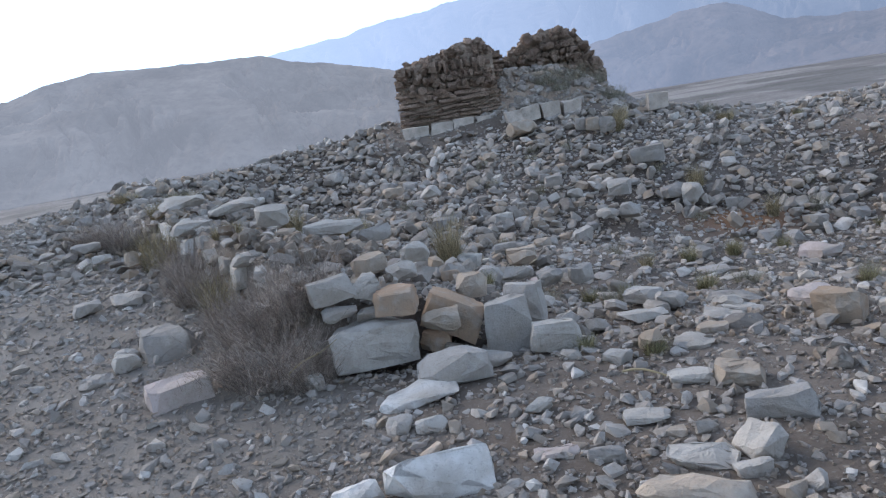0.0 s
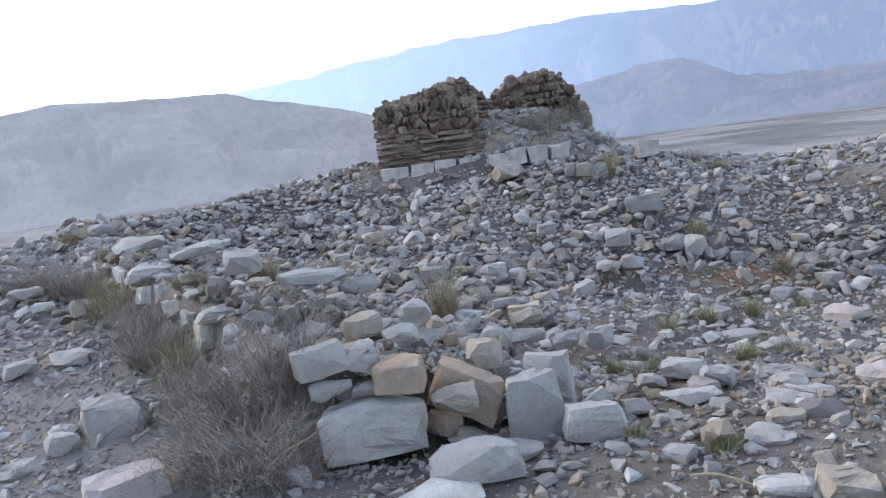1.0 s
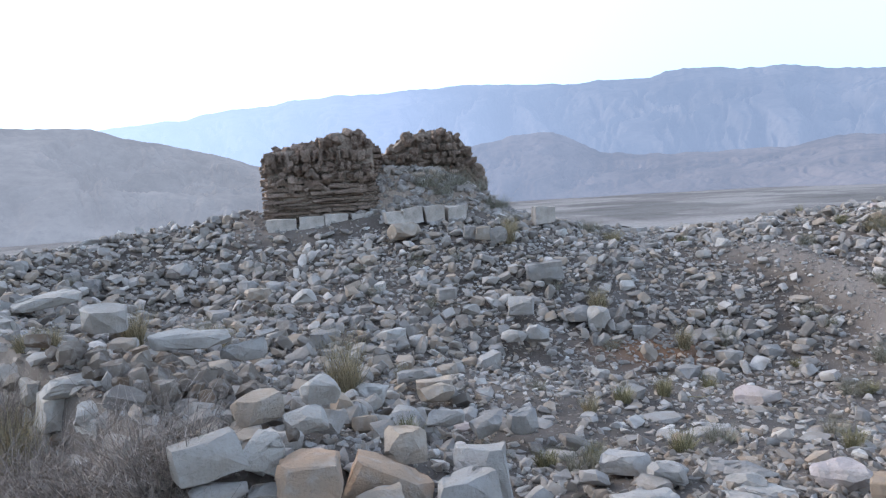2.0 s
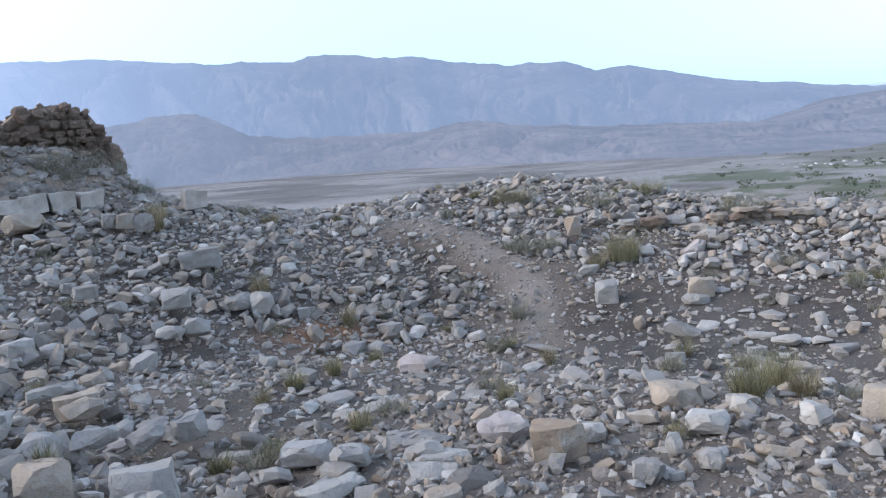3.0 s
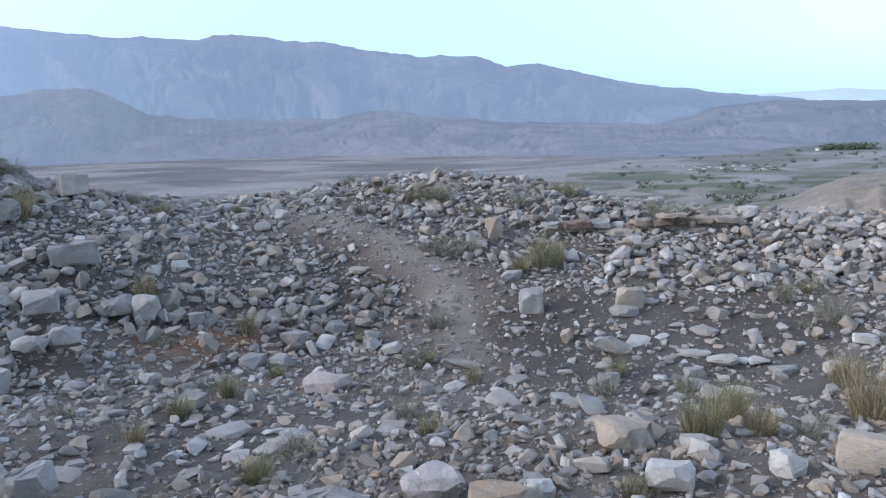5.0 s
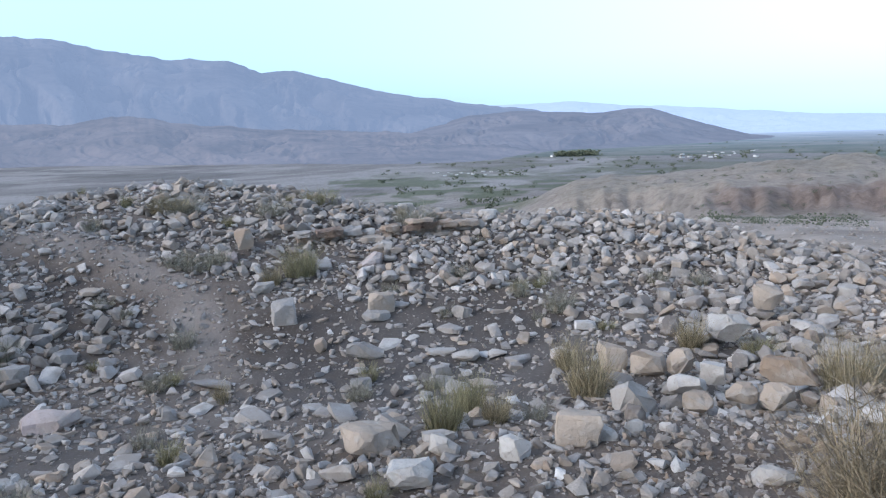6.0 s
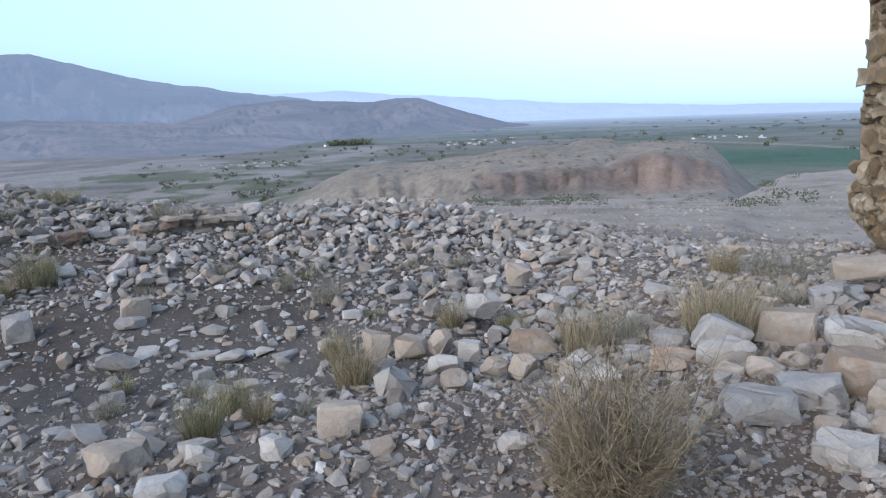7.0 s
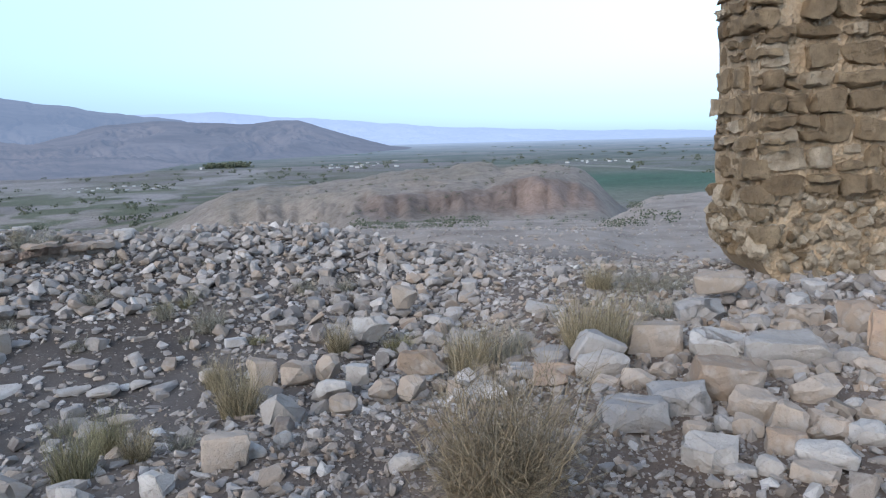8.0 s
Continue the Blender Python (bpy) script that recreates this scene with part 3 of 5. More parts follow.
def free_spot(x, y, r, gap=0.8):
    """Whether no stone lies within reach; if none does, the spot is taken."""
    i, j = int(math.floor(x / 0.5)), int(math.floor(y / 0.5))
    for a in (i - 1, i, i + 1):
        for b in (j - 1, j, j + 1):
            for u, v, s in taken.get((a, b), ()):
                if (u - x) ** 2 + (v - y) ** 2 < (gap * (r + s)) ** 2:
                    return False
    taken.setdefault((i, j), []).append((x, y, r))
    return True


def weathered(kind, w, d, h, seed):
    """One hand-sized to knee-high stone with chipped, worn edges."""
    g = random.Random(seed)
    bm = bmesh.new()
    if kind in "bl":
        for sx in (-1, 1):
            for sy in (-1, 1):
                for sz in (-1, 1):
                    for _ in range(2):
                        bm.verts.new((sx * (0.5 - g.uniform(0, 0.17)), sy * (0.5 - g.uniform(0, 0.2)), sz * (0.5 - g.uniform(0, 0.2))))
        for _ in range(4):
            bm.verts.new((g.uniform(-0.45, 0.45), g.choice((-0.5, 0.5)), g.uniform(-0.45, 0.45)))
    else:
        e = 0.66 if kind == "s" else 0.74
        for _ in range(22):
            p = Vector((g.gauss(0, 1), g.gauss(0, 1), g.gauss(0, 1))).normalized()
            p = Vector([math.copysign(abs(c) ** e, c) for c in p])
            bm.verts.new(p * 0.5 / max(abs(c) for c in p) ** 0.55)
    bmesh.ops.convex_hull(bm, input=bm.verts[:])
    bmesh.ops.delete(bm, geom=[v for v in bm.verts if not v.link_faces], context="VERTS")
    for _ in range(g.choice((2, 3, 3, 4))):
        # a fracture that takes off a corner or an edge
        nrm = Vector((g.choice((-1, 1)) * g.uniform(0.3, 1), g.choice((-1, 1)) * g.uniform(0.3, 1), g.uniform(-0.4, 1.1))).normalized()
        reach = max(v.co.dot(nrm) for v in bm.verts)
        bmesh.ops.bisect_plane(bm, geom=bm.verts[:] + bm.edges[:] + bm.faces[:], plane_co=nrm * reach * g.uniform(0.66, 0.86), plane_no=nrm, clear_outer=True)
        bmesh.ops.convex_hull(bm, input=bm.verts[:])
        bmesh.ops.delete(bm, geom=[v for v in bm.verts if not v.link_faces], context="VERTS")
    bmesh.ops.dissolve_limit(bm, angle_limit=0.2, verts=bm.verts[:], edges=bm.edges[:])
    lo = Vector([min(v.co[i] for v in bm.verts) for i in range(3)])
    hi = Vector([max(v.co[i] for v in bm.verts) for i in range(3)])
    for v in bm.verts:
        v.co = Vector([((v.co[i] - lo[i]) / (hi[i] - lo[i]) - 0.5) * (w, d, h)[i] for i in range(3)])
    bmesh.ops.bevel(bm, geom=bm.edges[:], offset=0.045 * min(w, d, h) + 0.003, segments=1, affect="EDGES", clamp_overlap=True)
    bmesh.ops.triangulate(bm, faces=bm.faces[:])
    bmesh.ops.subdivide_edges(bm, edges=[e for e in bm.edges if e.calc_length() > 0.22 * max(w, d, h)], cuts=2, use_grid_fill=True)
    bmesh.ops.triangulate(bm, faces=bm.faces[:])
    off = Vector((g.uniform(0, 50), g.uniform(0, 50), g.uniform(0, 50)))
    s = max(w, d, h)
    bm.normal_update()
    for v in bm.verts:
        v.co += v.normal * s * (0.052 * noise.noise(v.co * (3.2 / s) + off) + 0.022 * noise.noise(v.co * (10 / s) + off))
    return bm


SHAPE = {"b": "squared block", "r": "rough boulder", "s": "flat slab", "l": "leaning block"}
stone_count = 0


def stone(x, y, z, w, d, h, rz, kind, tone):
    """A single stone with its underside at z."""
    global stone_count
    stone_count += 1
    name = {"b": "stone_block", "r": "boulder", "s": "stone_slab", "l": "stone_block"}[kind]
    ob = part(name, weathered(kind, w, d, h, stone_count), STONE[tone])
    lean = 24 if kind == "l" else 0
    g = random.Random(stone_count + 500)
    ob.matrix_world = pose(x, y, z + h / 2, g.uniform(-5, 5), lean + g.uniform(-5, 5), rz)
    on = "on the rubble wall" if z > ground_z(x, y) + 0.08 else "lying on stony ground"
    tagged(ob, f"{TONE[tone]} limestone {SHAPE[kind]} {on}", "stone", "loose stones")
    free_spot(x, y, 0.42 * max(w, d), 0.0)
    return ob


stone(-0.46, 3.58, 0.11, 0.47, 0.33, 0.23, 12, "b", "w")
stone(-0.62, 3.59, 0.38, 0.19, 0.18, 0.08, 19, "s", "g")
stone(-0.65, 3.63, 0.46, 0.25, 0.18, 0.14, 19, "b", "w")
stone(-0.46, 3.68, 0.42, 0.15, 0.12, 0.17, 5, "r", "w")
stone(-0.46, 3.61, 0.34, 0.15, 0.15, 0.07, 10, "r", "w")
stone(-0.30, 3.58, 0.37, 0.24, 0.19, 0.14, -6, "b", "o")
stone(-0.01, 3.74, 0.15, 0.33, 0.22, 0.22, -8, "l", "o")
stone(-0.08, 3.52, 0.24, 0.20, 0.18, 0.13, 1, "s", "t")
stone(-0.13, 3.65, 0.09, 0.17, 0.13, 0.12, -7, "r", "o")
stone(0.27, 3.59, 0.04, 0.26, 0.16, 0.31, 3, "b", "g")
stone(0.40, 3.83, 0.07, 0.22, 0.16, 0.29, -17, "b", "g")
stone(0.11, 4.00, 0.27, 0.18, 0.14, 0.15, -13, "b", "t")
stone(-0.04, 3.14, 0.08, 0.38, 0.13, 0.18, -11, "r", "g")
stone(0.49, 3.37, 0.10, 0.26, 0.14, 0.15, -3, "b", "w")
stone(0.54, 3.19, 0.10, 0.11, 0.09, 0.04, -20, "s", "w")
stone(0.15, 3.33, 0.10, 0.22, 0.17, 0.04, 3, "s", "g")
stone(-0.22, 4.41, 0.46, 0.19, 0.16, 0.13, 12, "r", "w")
stone(-0.30, 4.11, 0.43, 0.19, 0.16, 0.10, 7, "r", "w")
stone(-0.50, 4.21, 0.47, 0.22, 0.18, 0.12, 16, "r", "t")
stone(-1.11, 4.38, 0.50, 0.31, 0.12, 0.11, 25, "b", "w")
stone(-1.11, 4.59, 0.57, 0.14, 0.13, 0.09, 8, "r", "t")
stone(-1.35, 4.69, 0.57, 0.29, 0.24, 0.10, 8, "s", "w")
stone(-0.97, 5.95, 0.50, 0.53, 0.19, 0.11, -2, "s", "w")
stone(-0.64, 5.91, 0.38, 0.31, 0.12, 0.14, 8, "r", "g")
stone(-1.50, 6.04, 0.65, 0.29, 0.22, 0.17, 18, "s", "w")
stone(-1.57, 5.01, 0.68, 0.16, 0.14, 0.05, 13, "s", "w")
stone(-2.19, 5.98, 0.70, 0.35, 0.34, 0.12, 20, "s", "w")
stone(-2.64, 7.04, 0.86, 0.44, 0.37, 0.11, 20, "s", "w")
stone(-2.08, 6.88, 0.75, 0.48, 0.34, 0.10, 6, "s", "w")
stone(-1.82, 4.13, 0.17, 0.36, 0.36, 0.19, 13, "s", "g")
stone(-1.98, 3.89, 0.17, 0.15, 0.14, 0.13, 36, "r", "w")
stone(-1.49, 3.39, 0.10, 0.32, 0.18, 0.15, 32, "b", "p")
stone(-2.10, 3.75, 0.16, 0.21, 0.17, 0.07, 33, "s", "g")
stone(-3.11, 6.16, 0.55, 0.17, 0.13, 0.08, 17, "s", "w")
stone(-2.76, 5.99, 0.50, 0.13, 0.10, 0.14, 36, "r", "t")
stone(-3.45, 6.58, 0.63, 0.26, 0.20, 0.08, 35, "s", "g")
stone(-2.45, 5.17, 0.35, 0.31, 0.30, 0.07, 37, "s", "w")
stone(-2.72, 4.98, 0.35, 0.21, 0.17, 0.09, 26, "s", "g")
stone(1.51, 3.55, 0.07, 0.23, 0.15, 0.04, -21, "s", "w")
stone(1.00, 3.59, 0.09, 0.28, 0.16, 0.06, -14, "s", "w")
stone(1.21, 3.80, 0.07, 0.16, 0.15, 0.10, -13, "r", "g")
stone(1.25, 3.24, 0.10, 0.15, 0.11, 0.05, -16, "s", "t")
stone(1.11, 3.08, 0.11, 0.19, 0.15, 0.04, -29, "s", "w")
stone(0.98, 2.66, 0.11, 0.23, 0.08, 0.05, -17, "s", "w")
stone(0.73, 3.02, 0.10, 0.15, 0.09, 0.07, -8, "r", "g")
stone(1.61, 7.16, 0.02, 0.24, 0.21, 0.11, -19, "r", "w")
stone(1.83, 7.16, -0.02, 0.21, 0.18, 0.17, -24, "r", "g")
stone(1.87, 7.73, 0.14, 0.26, 0.15, 0.18, -24, "b", "g")
stone(2.44, 7.69, 0.04, 0.26, 0.24, 0.13, -8, "r", "g")
stone(2.60, 7.56, -0.02, 0.22, 0.18, 0.20, -32, "s", "w")
stone(1.22, 8.07, 0.32, 0.21, 0.17, 0.12, -9, "b", "g")
stone(-0.19, 8.07, 0.41, 0.25, 0.22, 0.15, -6, "r", "w")
stone(-0.62, 8.35, 0.47, 0.27, 0.25, 0.11, 11, "s", "t")
stone(0.53, 5.44, 0.09, 0.24, 0.20, 0.11, -9, "r", "t")
stone(0.44, 5.89, 0.12, 0.19, 0.11, 0.07, 4, "b", "g")
stone(2.42, 8.52, 0.36, 0.41, 0.23, 0.20, -18, "b", "g")
stone(1.12, 9.95, 0.84, 0.40, 0.38, 0.20, -16, "s", "t")
stone(1.88, 9.58, 0.81, 0.14, 0.10, 0.15, -2, "b", "g")
stone(2.02, 9.51, 0.77, 0.19, 0.13, 0.18, -6, "b", "t")
stone(2.20, 9.43, 0.73, 0.21, 0.16, 0.20, -16, "r", "g")
stone(1.86, 3.21, 0.06, 0.23, 0.14, 0.17, -40, "b", "k")
stone(1.96, 3.64, 0.02, 0.25, 0.21, 0.09, -44, "s", "p")
stone(1.59, 3.84, 0.03, 0.33, 0.15, 0.06, -26, "s", "g")
stone(1.47, 3.63, 0.06, 0.19, 0.08, 0.09, -36, "r", "w")
stone(1.38, 3.44, 0.08, 0.21, 0.18, 0.05, -31, "s", "w")
stone(1.23, 3.82, 0.07, 0.17, 0.15, 0.08, -34, "r", "g")
stone(1.12, 4.01, 0.06, 0.22, 0.14, 0.09, -33, "b", "g")
stone(3.00, 5.69, -0.36, 0.33, 0.28, 0.16, -24, "r", "p")
stone(2.97, 3.38, -0.08, 0.28, 0.22, 0.13, -55, "r", "t")
stone(2.57, 2.95, 0.03, 0.18, 0.16, 0.09, -65, "r", "w")
stone(2.94, 2.98, -0.03, 0.14, 0.11, 0.11, -69, "r", "w")
stone(5.22, 5.60, -0.24, 0.21, 0.16, 0.25, -43, "b", "g")
stone(5.73, 4.90, -0.17, 0.24, 0.16, 0.19, -52, "b", "t")
stone(5.61, 4.89, -0.20, 0.25, 0.24, 0.08, -54, "s", "g")
stone(4.88, 4.57, -0.32, 0.30, 0.11, 0.14, -52, "r", "g")
stone(5.08, 4.00, -0.27, 0.22, 0.11, 0.04, -59, "s", "w")
stone(4.97, 3.75, -0.27, 0.21, 0.17, 0.08, -66, "s", "w")
stone(5.10, 3.55, -0.25, 0.14, 0.14, 0.05, -64, "s", "w")
stone(2.15, 3.27, 0.04, 0.12, 0.10, 0.07, -40, "r", "w")
stone(2.21, 2.89, 0.06, 0.07, 0.07, 0.09, -56, "r", "w")
stone(2.13, 2.67, 0.09, 0.10, 0.08, 0.08, -60, "r", "g")
stone(1.89, 2.79, 0.09, 0.12, 0.10, 0.09, -52, "r", "g")
stone(6.19, 6.82, 0.26, 0.19, 0.16, 0.22, -42, "r", "k")
stone(5.60, 6.12, -0.04, 0.22, 0.10, 0.10, -43, "r", "w")
stone(2.44, 2.57, 0.07, 0.18, 0.06, 0.04, -63, "s", "t")
stone(0.66, 4.72, 0.08, 0.18, 0.17, 0.10, -5, "r", "g")
stone(0.88, 4.78, 0.05, 0.18, 0.15, 0.12, -7, "r", "g")
stone(0.45, 4.78, 0.13, 0.22, 0.08, 0.10, -4, "r", "g")
stone(0.51, 5.94, 0.11, 0.29, 0.21, 0.06, 4, "s", "g")
stone(0.55, 5.56, 0.09, 0.23, 0.16, 0.11, -8, "b", "t")
stone(3.93, 2.33, -0.08, 0.24, 0.19, 0.17, -70, "r", "w")
stone(3.18, 2.43, -0.00, 0.21, 0.17, 0.19, -74, "b", "t")
stone(3.70, 2.28, -0.04, 0.11, 0.10, 0.08, -73, "r", "d")
stone(3.40, 2.23, -0.00, 0.09, 0.08, 0.09, -86, "r", "w")
stone(3.24, 2.32, 0.01, 0.10, 0.09, 0.10, -74, "r", "w")
stone(2.95, 2.65, 0.01, 0.14, 0.13, 0.11, -70, "r", "w")
stone(3.10, 3.08, -0.05, 0.15, 0.11, 0.07, -56, "b", "w")
stone(2.97, 1.63, 0.08, 0.18, 0.09, 0.08, -83, "r", "w")
stone(4.79, 2.63, -0.19, 0.20, 0.15, 0.22, -85, "r", "t")
stone(4.80, 2.40, -0.16, 0.22, 0.19, 0.16, -76, "r", "t")
stone(4.77, 2.20, -0.14, 0.16, 0.13, 0.18, -78, "r", "t")
stone(4.59, 1.99, -0.10, 0.15, 0.11, 0.13, -95, "b", "w")
stone(4.34, 2.11, -0.09, 0.21, 0.14, 0.10, -89, "r", "w")
stone(3.95, 2.01, -0.04, 0.15, 0.12, 0.10, -92, "r", "t")
stone(4.07, 1.64, -0.02, 0.16, 0.13, 0.13, -96, "r", "t")
stone(4.18, 1.81, -0.04, 0.16, 0.13, 0.09, -97, "r", "t")
stone(4.57, 1.58, -0.05, 0.31, 0.11, 0.15, -93, "r", "k")
stone(5.70, 1.98, -0.14, 0.30, 0.27, 0.19, -83, "r", "w")
stone(6.57, 1.74, -0.09, 0.23, 0.18, 0.22, -79, "r", "t")
stone(6.13, 2.72, -0.15, 0.21, 0.16, 0.12, -81, "r", "g")
stone(5.90, 0.60, 0.00, 0.29, 0.24, 0.07, -102, "s", "w")
stone(5.73, -0.76, 0.14, 0.39, 0.23, 0.17, -105, "b", "t")
stone(4.26, 0.99, 0.03, 0.15, 0.14, 0.05, -104, "s", "g")
stone(3.96, 0.88, 0.06, 0.18, 0.15, 0.09, -108, "r", "o")
stone(4.07, 0.57, 0.07, 0.30, 0.21, 0.15, -100, "r", "w")
stone(4.52, 0.14, 0.04, 0.33, 0.24, 0.21, -99, "b", "t")
stone(4.25, 0.56, 0.07, 0.26, 0.19, 0.20, -93, "l", "g")
stone(3.61, 0.09, 0.08, 0.34, 0.24, 0.22, -97, "b", "k")
stone(3.45, 0.36, 0.09, 0.27, 0.19, 0.14, -101, "b", "g")
stone(3.29, 0.62, 0.09, 0.31, 0.22, 0.13, -91, "b", "g")
stone(3.34, 0.04, 0.09, 0.23, 0.16, 0.14, -132, "b", "t")
stone(2.83, 0.46, 0.10, 0.21, 0.15, 0.15, -113, "r", "w")
stone(3.15, 0.16, 0.09, 0.14, 0.10, 0.10, -99, "r", "t")
stone(3.14, -0.01, 0.09, 0.14, 0.10, 0.15, -112, "l", "t")
stone(3.48, -0.31, 0.11, 0.23, 0.17, 0.13, -105, "r", "t")
stone(3.09, -0.15, 0.10, 0.19, 0.14, 0.11, -134, "r", "t")
stone(2.91, 0.11, 0.12, 0.17, 0.12, 0.10, -119, "r", "k")
stone(2.78, 0.02, 0.13, 0.23, 0.16, 0.09, -129, "r", "w")
stone(3.31, -0.40, 0.11, 0.11, 0.08, 0.08, -120, "r", "w")
stone(3.17, -0.44, 0.12, 0.15, 0.11, 0.10, -121, "r", "t")
stone(2.98, -0.29, 0.11, 0.19, 0.14, 0.10, -141, "r", "w")
stone(2.74, 0.26, 0.11, 0.11, 0.08, 0.08, -127, "r", "w")
stone(2.67, 0.13, 0.12, 0.17, 0.12, 0.07, -127, "b", "t")
stone(2.75, 0.37, 0.12, 0.13, 0.09, 0.04, -100, "s", "w")
stone(3.13, 0.39, 0.10, 0.13, 0.10, 0.08, -102, "r", "t")
stone(3.18, 0.25, 0.10, 0.10, 0.07, 0.08, -126, "r", "g")
stone(4.87, -0.98, 0.09, 0.25, 0.18, 0.15, -108, "b", "t")
stone(4.53, -1.16, 0.11, 0.29, 0.21, 0.23, -135, "r", "k")
stone(3.97, -0.97, 0.10, 0.17, 0.13, 0.32, -119, "b", "o")
stone(4.60, -0.77, 0.11, 0.15, 0.11, 0.11, -131, "r", "t")
stone(4.54, -0.84, 0.11, 0.14, 0.10, 0.07, -137, "s", "g")
stone(4.83, -0.65, 0.09, 0.18, 0.13, 0.11, -102, "r", "g")
stone(4.44, -0.96, 0.12, 0.18, 0.13, 0.08, -131, "r", "t")
stone(4.35, 0.99, -0.01, 0.15, 0.11, 0.08, -108, "b", "g")
stone(4.14, 0.83, 0.05, 0.24, 0.18, 0.07, -83, "b", "o")
stone(5.23, -0.41, 0.06, 0.35, 0.25, 0.16, -98, "s", "g")
stone(4.28, -0.17, 0.07, 0.33, 0.24, 0.17, -120, "b", "w")
stone(4.10, -0.45, 0.10, 0.44, 0.32, 0.17, -100, "b", "w")
stone(3.84, 0.44, 0.08, 0.19, 0.13, 0.10, -105, "r", "t")
stone(4.00, 0.26, 0.08, 0.16, 0.12, 0.09, -102, "r", "t")
stone(3.85, 0.60, 0.08, 0.14, 0.10, 0.07, -115, "r", "t")
stone(3.97, -0.76, 0.12, 0.21, 0.15, 0.10, -105, "r", "g")
stone(3.79, -0.78, 0.12, 0.17, 0.12, 0.09, -116, "r", "t")
stone(4.07, -0.71, 0.12, 0.20, 0.14, 0.09, -103, "r", "t")
stone(3.83, -0.36, 0.11, 0.20, 0.14, 0.09, -103, "b", "t")
stone(4.02, -0.30, 0.10, 0.13, 0.09, 0.08, -123, "r", "g")
stone(-0.12, 2.24, 0.02, 0.40, 0.20, 0.17, 5, "r", "W")
stone(-0.22, 3.03, 0.07, 0.40, 0.24, 0.06, 9, "s", "W")
stone(-0.76, 3.31, 0.09, 0.10, 0.09, 0.10, 5, "r", "w")
stone(-0.96, 3.39, 0.10, 0.10, 0.10, 0.07, 12, "r", "g")
stone(-0.42, 2.22, 0.03, 0.19, 0.12, 0.09, 8, "r", "W")
stone(1.16, 2.28, 0.10, 0.25, 0.11, 0.10, -22, "b", "g")
stone(1.13, 2.60, 0.11, 0.20, 0.14, 0.08, -23, "b", "t")
stone(0.70, 2.42, 0.09, 0.18, 0.11, 0.04, -10, "s", "w")
stone(0.79, 2.07, 0.08, 0.24, 0.13, 0.05, -22, "s", "w")
stone(0.97, 2.72, 0.11, 0.20, 0.07, 0.04, -6, "s", "w")
stone(0.33, 2.30, 0.07, 0.17, 0.10, 0.03, -4, "s", "p")
stone(1.52, 2.57, 0.11, 0.10, 0.08, 0.09, -20, "r", "d")
stone(-0.15, 2.68, 0.06, 0.14, 0.07, 0.07, 7, "r", "w")
stone(-0.29, 2.73, 0.06, 0.13, 0.12, 0.07, 11, "r", "g")
stone(0.31, 2.68, 0.08, 0.13, 0.05, 0.06, 6, "r", "w")
stone(0.49, 2.19, 0.07, 0.14, 0.05, 0.06, -11, "r", "g")
stone(0.70, 1.88, 0.07, 0.37, 0.13, 0.07, -23, "s", "t")
stone(0.91, 1.94, 0.08, 0.13, 0.05, 0.06, -12, "r", "w")
stone(-2.04, 4.05, 0.19, 0.15, 0.12, 0.10, 35, "r", "w")


# ---------- loose rubble ----------
def scatter(n, box, lo, hi, keep, seed, gap, power=1.6):
    g = np.random.default_rng(seed)
    x, y = g.uniform(box[0], box[2], n), g.uniform(box[1], box[3], n)
    s = lo + (hi - lo) * g.uniform(0, 1, n) ** power
    ok = g.uniform(0, 1, n) < keep(x, y)
    x, y, s = x[ok], y[ok], s[ok]
    order = np.argsort(-s)
    pts = [(x[i], y[i], s[i]) for i in order if free_spot(x[i], y[i], s[i] * 0.5, gap)]
    return np.array(pts).T


AREA = (-5.5, -3.4, 10.8, 12.6)


def floor_keep(x, y):
    rho = np.hypot(x - 1.5, y - 4.0)
    clear = np.maximum(np.exp(-((x - 2.4) ** 2 / 1.2 + (y - 0.9) ** 2 / 0.8)), np.exp(-((x - 3.1) ** 2 / 0.5 + (y - 1.6) ** 2 / 0.25)))
    return (1 - 0.7 * path_mask(x, y)) * (1 - smooth((rho - 8.2) / 2)) * (1 - 0.88 * clear) * (np.hypot(x, y - 1.0) > 0.3)


def left_track(x, y):
    return (x < -0.62 - (y - 3.35) * 0.63 - 0.1) * 1.0


bx, by, bs = scatter(5000, AREA, 0.14, 0.24, lambda x, y: 0.12 * mound_mask(x, y) + 0.012 * floor_keep(x, y), 21, 0.9)
for i in range(len(bx)):
    kind = random.choice("rrbs")
    w = bs[i] * random.uniform(0.9, 1.2)
    h = w * {"r": 0.62, "b": 0.6, "s": 0.3}[kind] * random.uniform(0.85, 1.15)
    stone(bx[i], by[i], ground_z(bx[i], by[i]) - 0.18 * h, w, w * random.uniform(0.65, 0.95), h, random.uniform(0, 360), kind, random.choice("gggtgwwtgp"))
mx, my, ms = scatter(30000, AREA, 0.05, 0.15, lambda x, y: mound_mask(x, y) * (0.1 + 0.9 * smooth((fbm(x * 0.8, y * 0.8, 3, 66) - 0.3) / 0.35)) * 0.7 + 0.07 * floor_keep(x, y) * (1 - left_track(x, y)), 22, 0.8, 2.2)
stone_heap("rubble", "thick grey limestone rubble covering the slopes", mx, my, ms, COARSE, RUBBLE, 32, (0.32, 0.68), sink=0.12, tilt=0.45)
ux, uy, us = scatter(9000, AREA, 0.08, 0.16, lambda x, y: 0.9 * mound_mask(x, y) * (fbm(x * 1.1, y * 1.1, 3, 91) > 0.45), 27, 0.0)
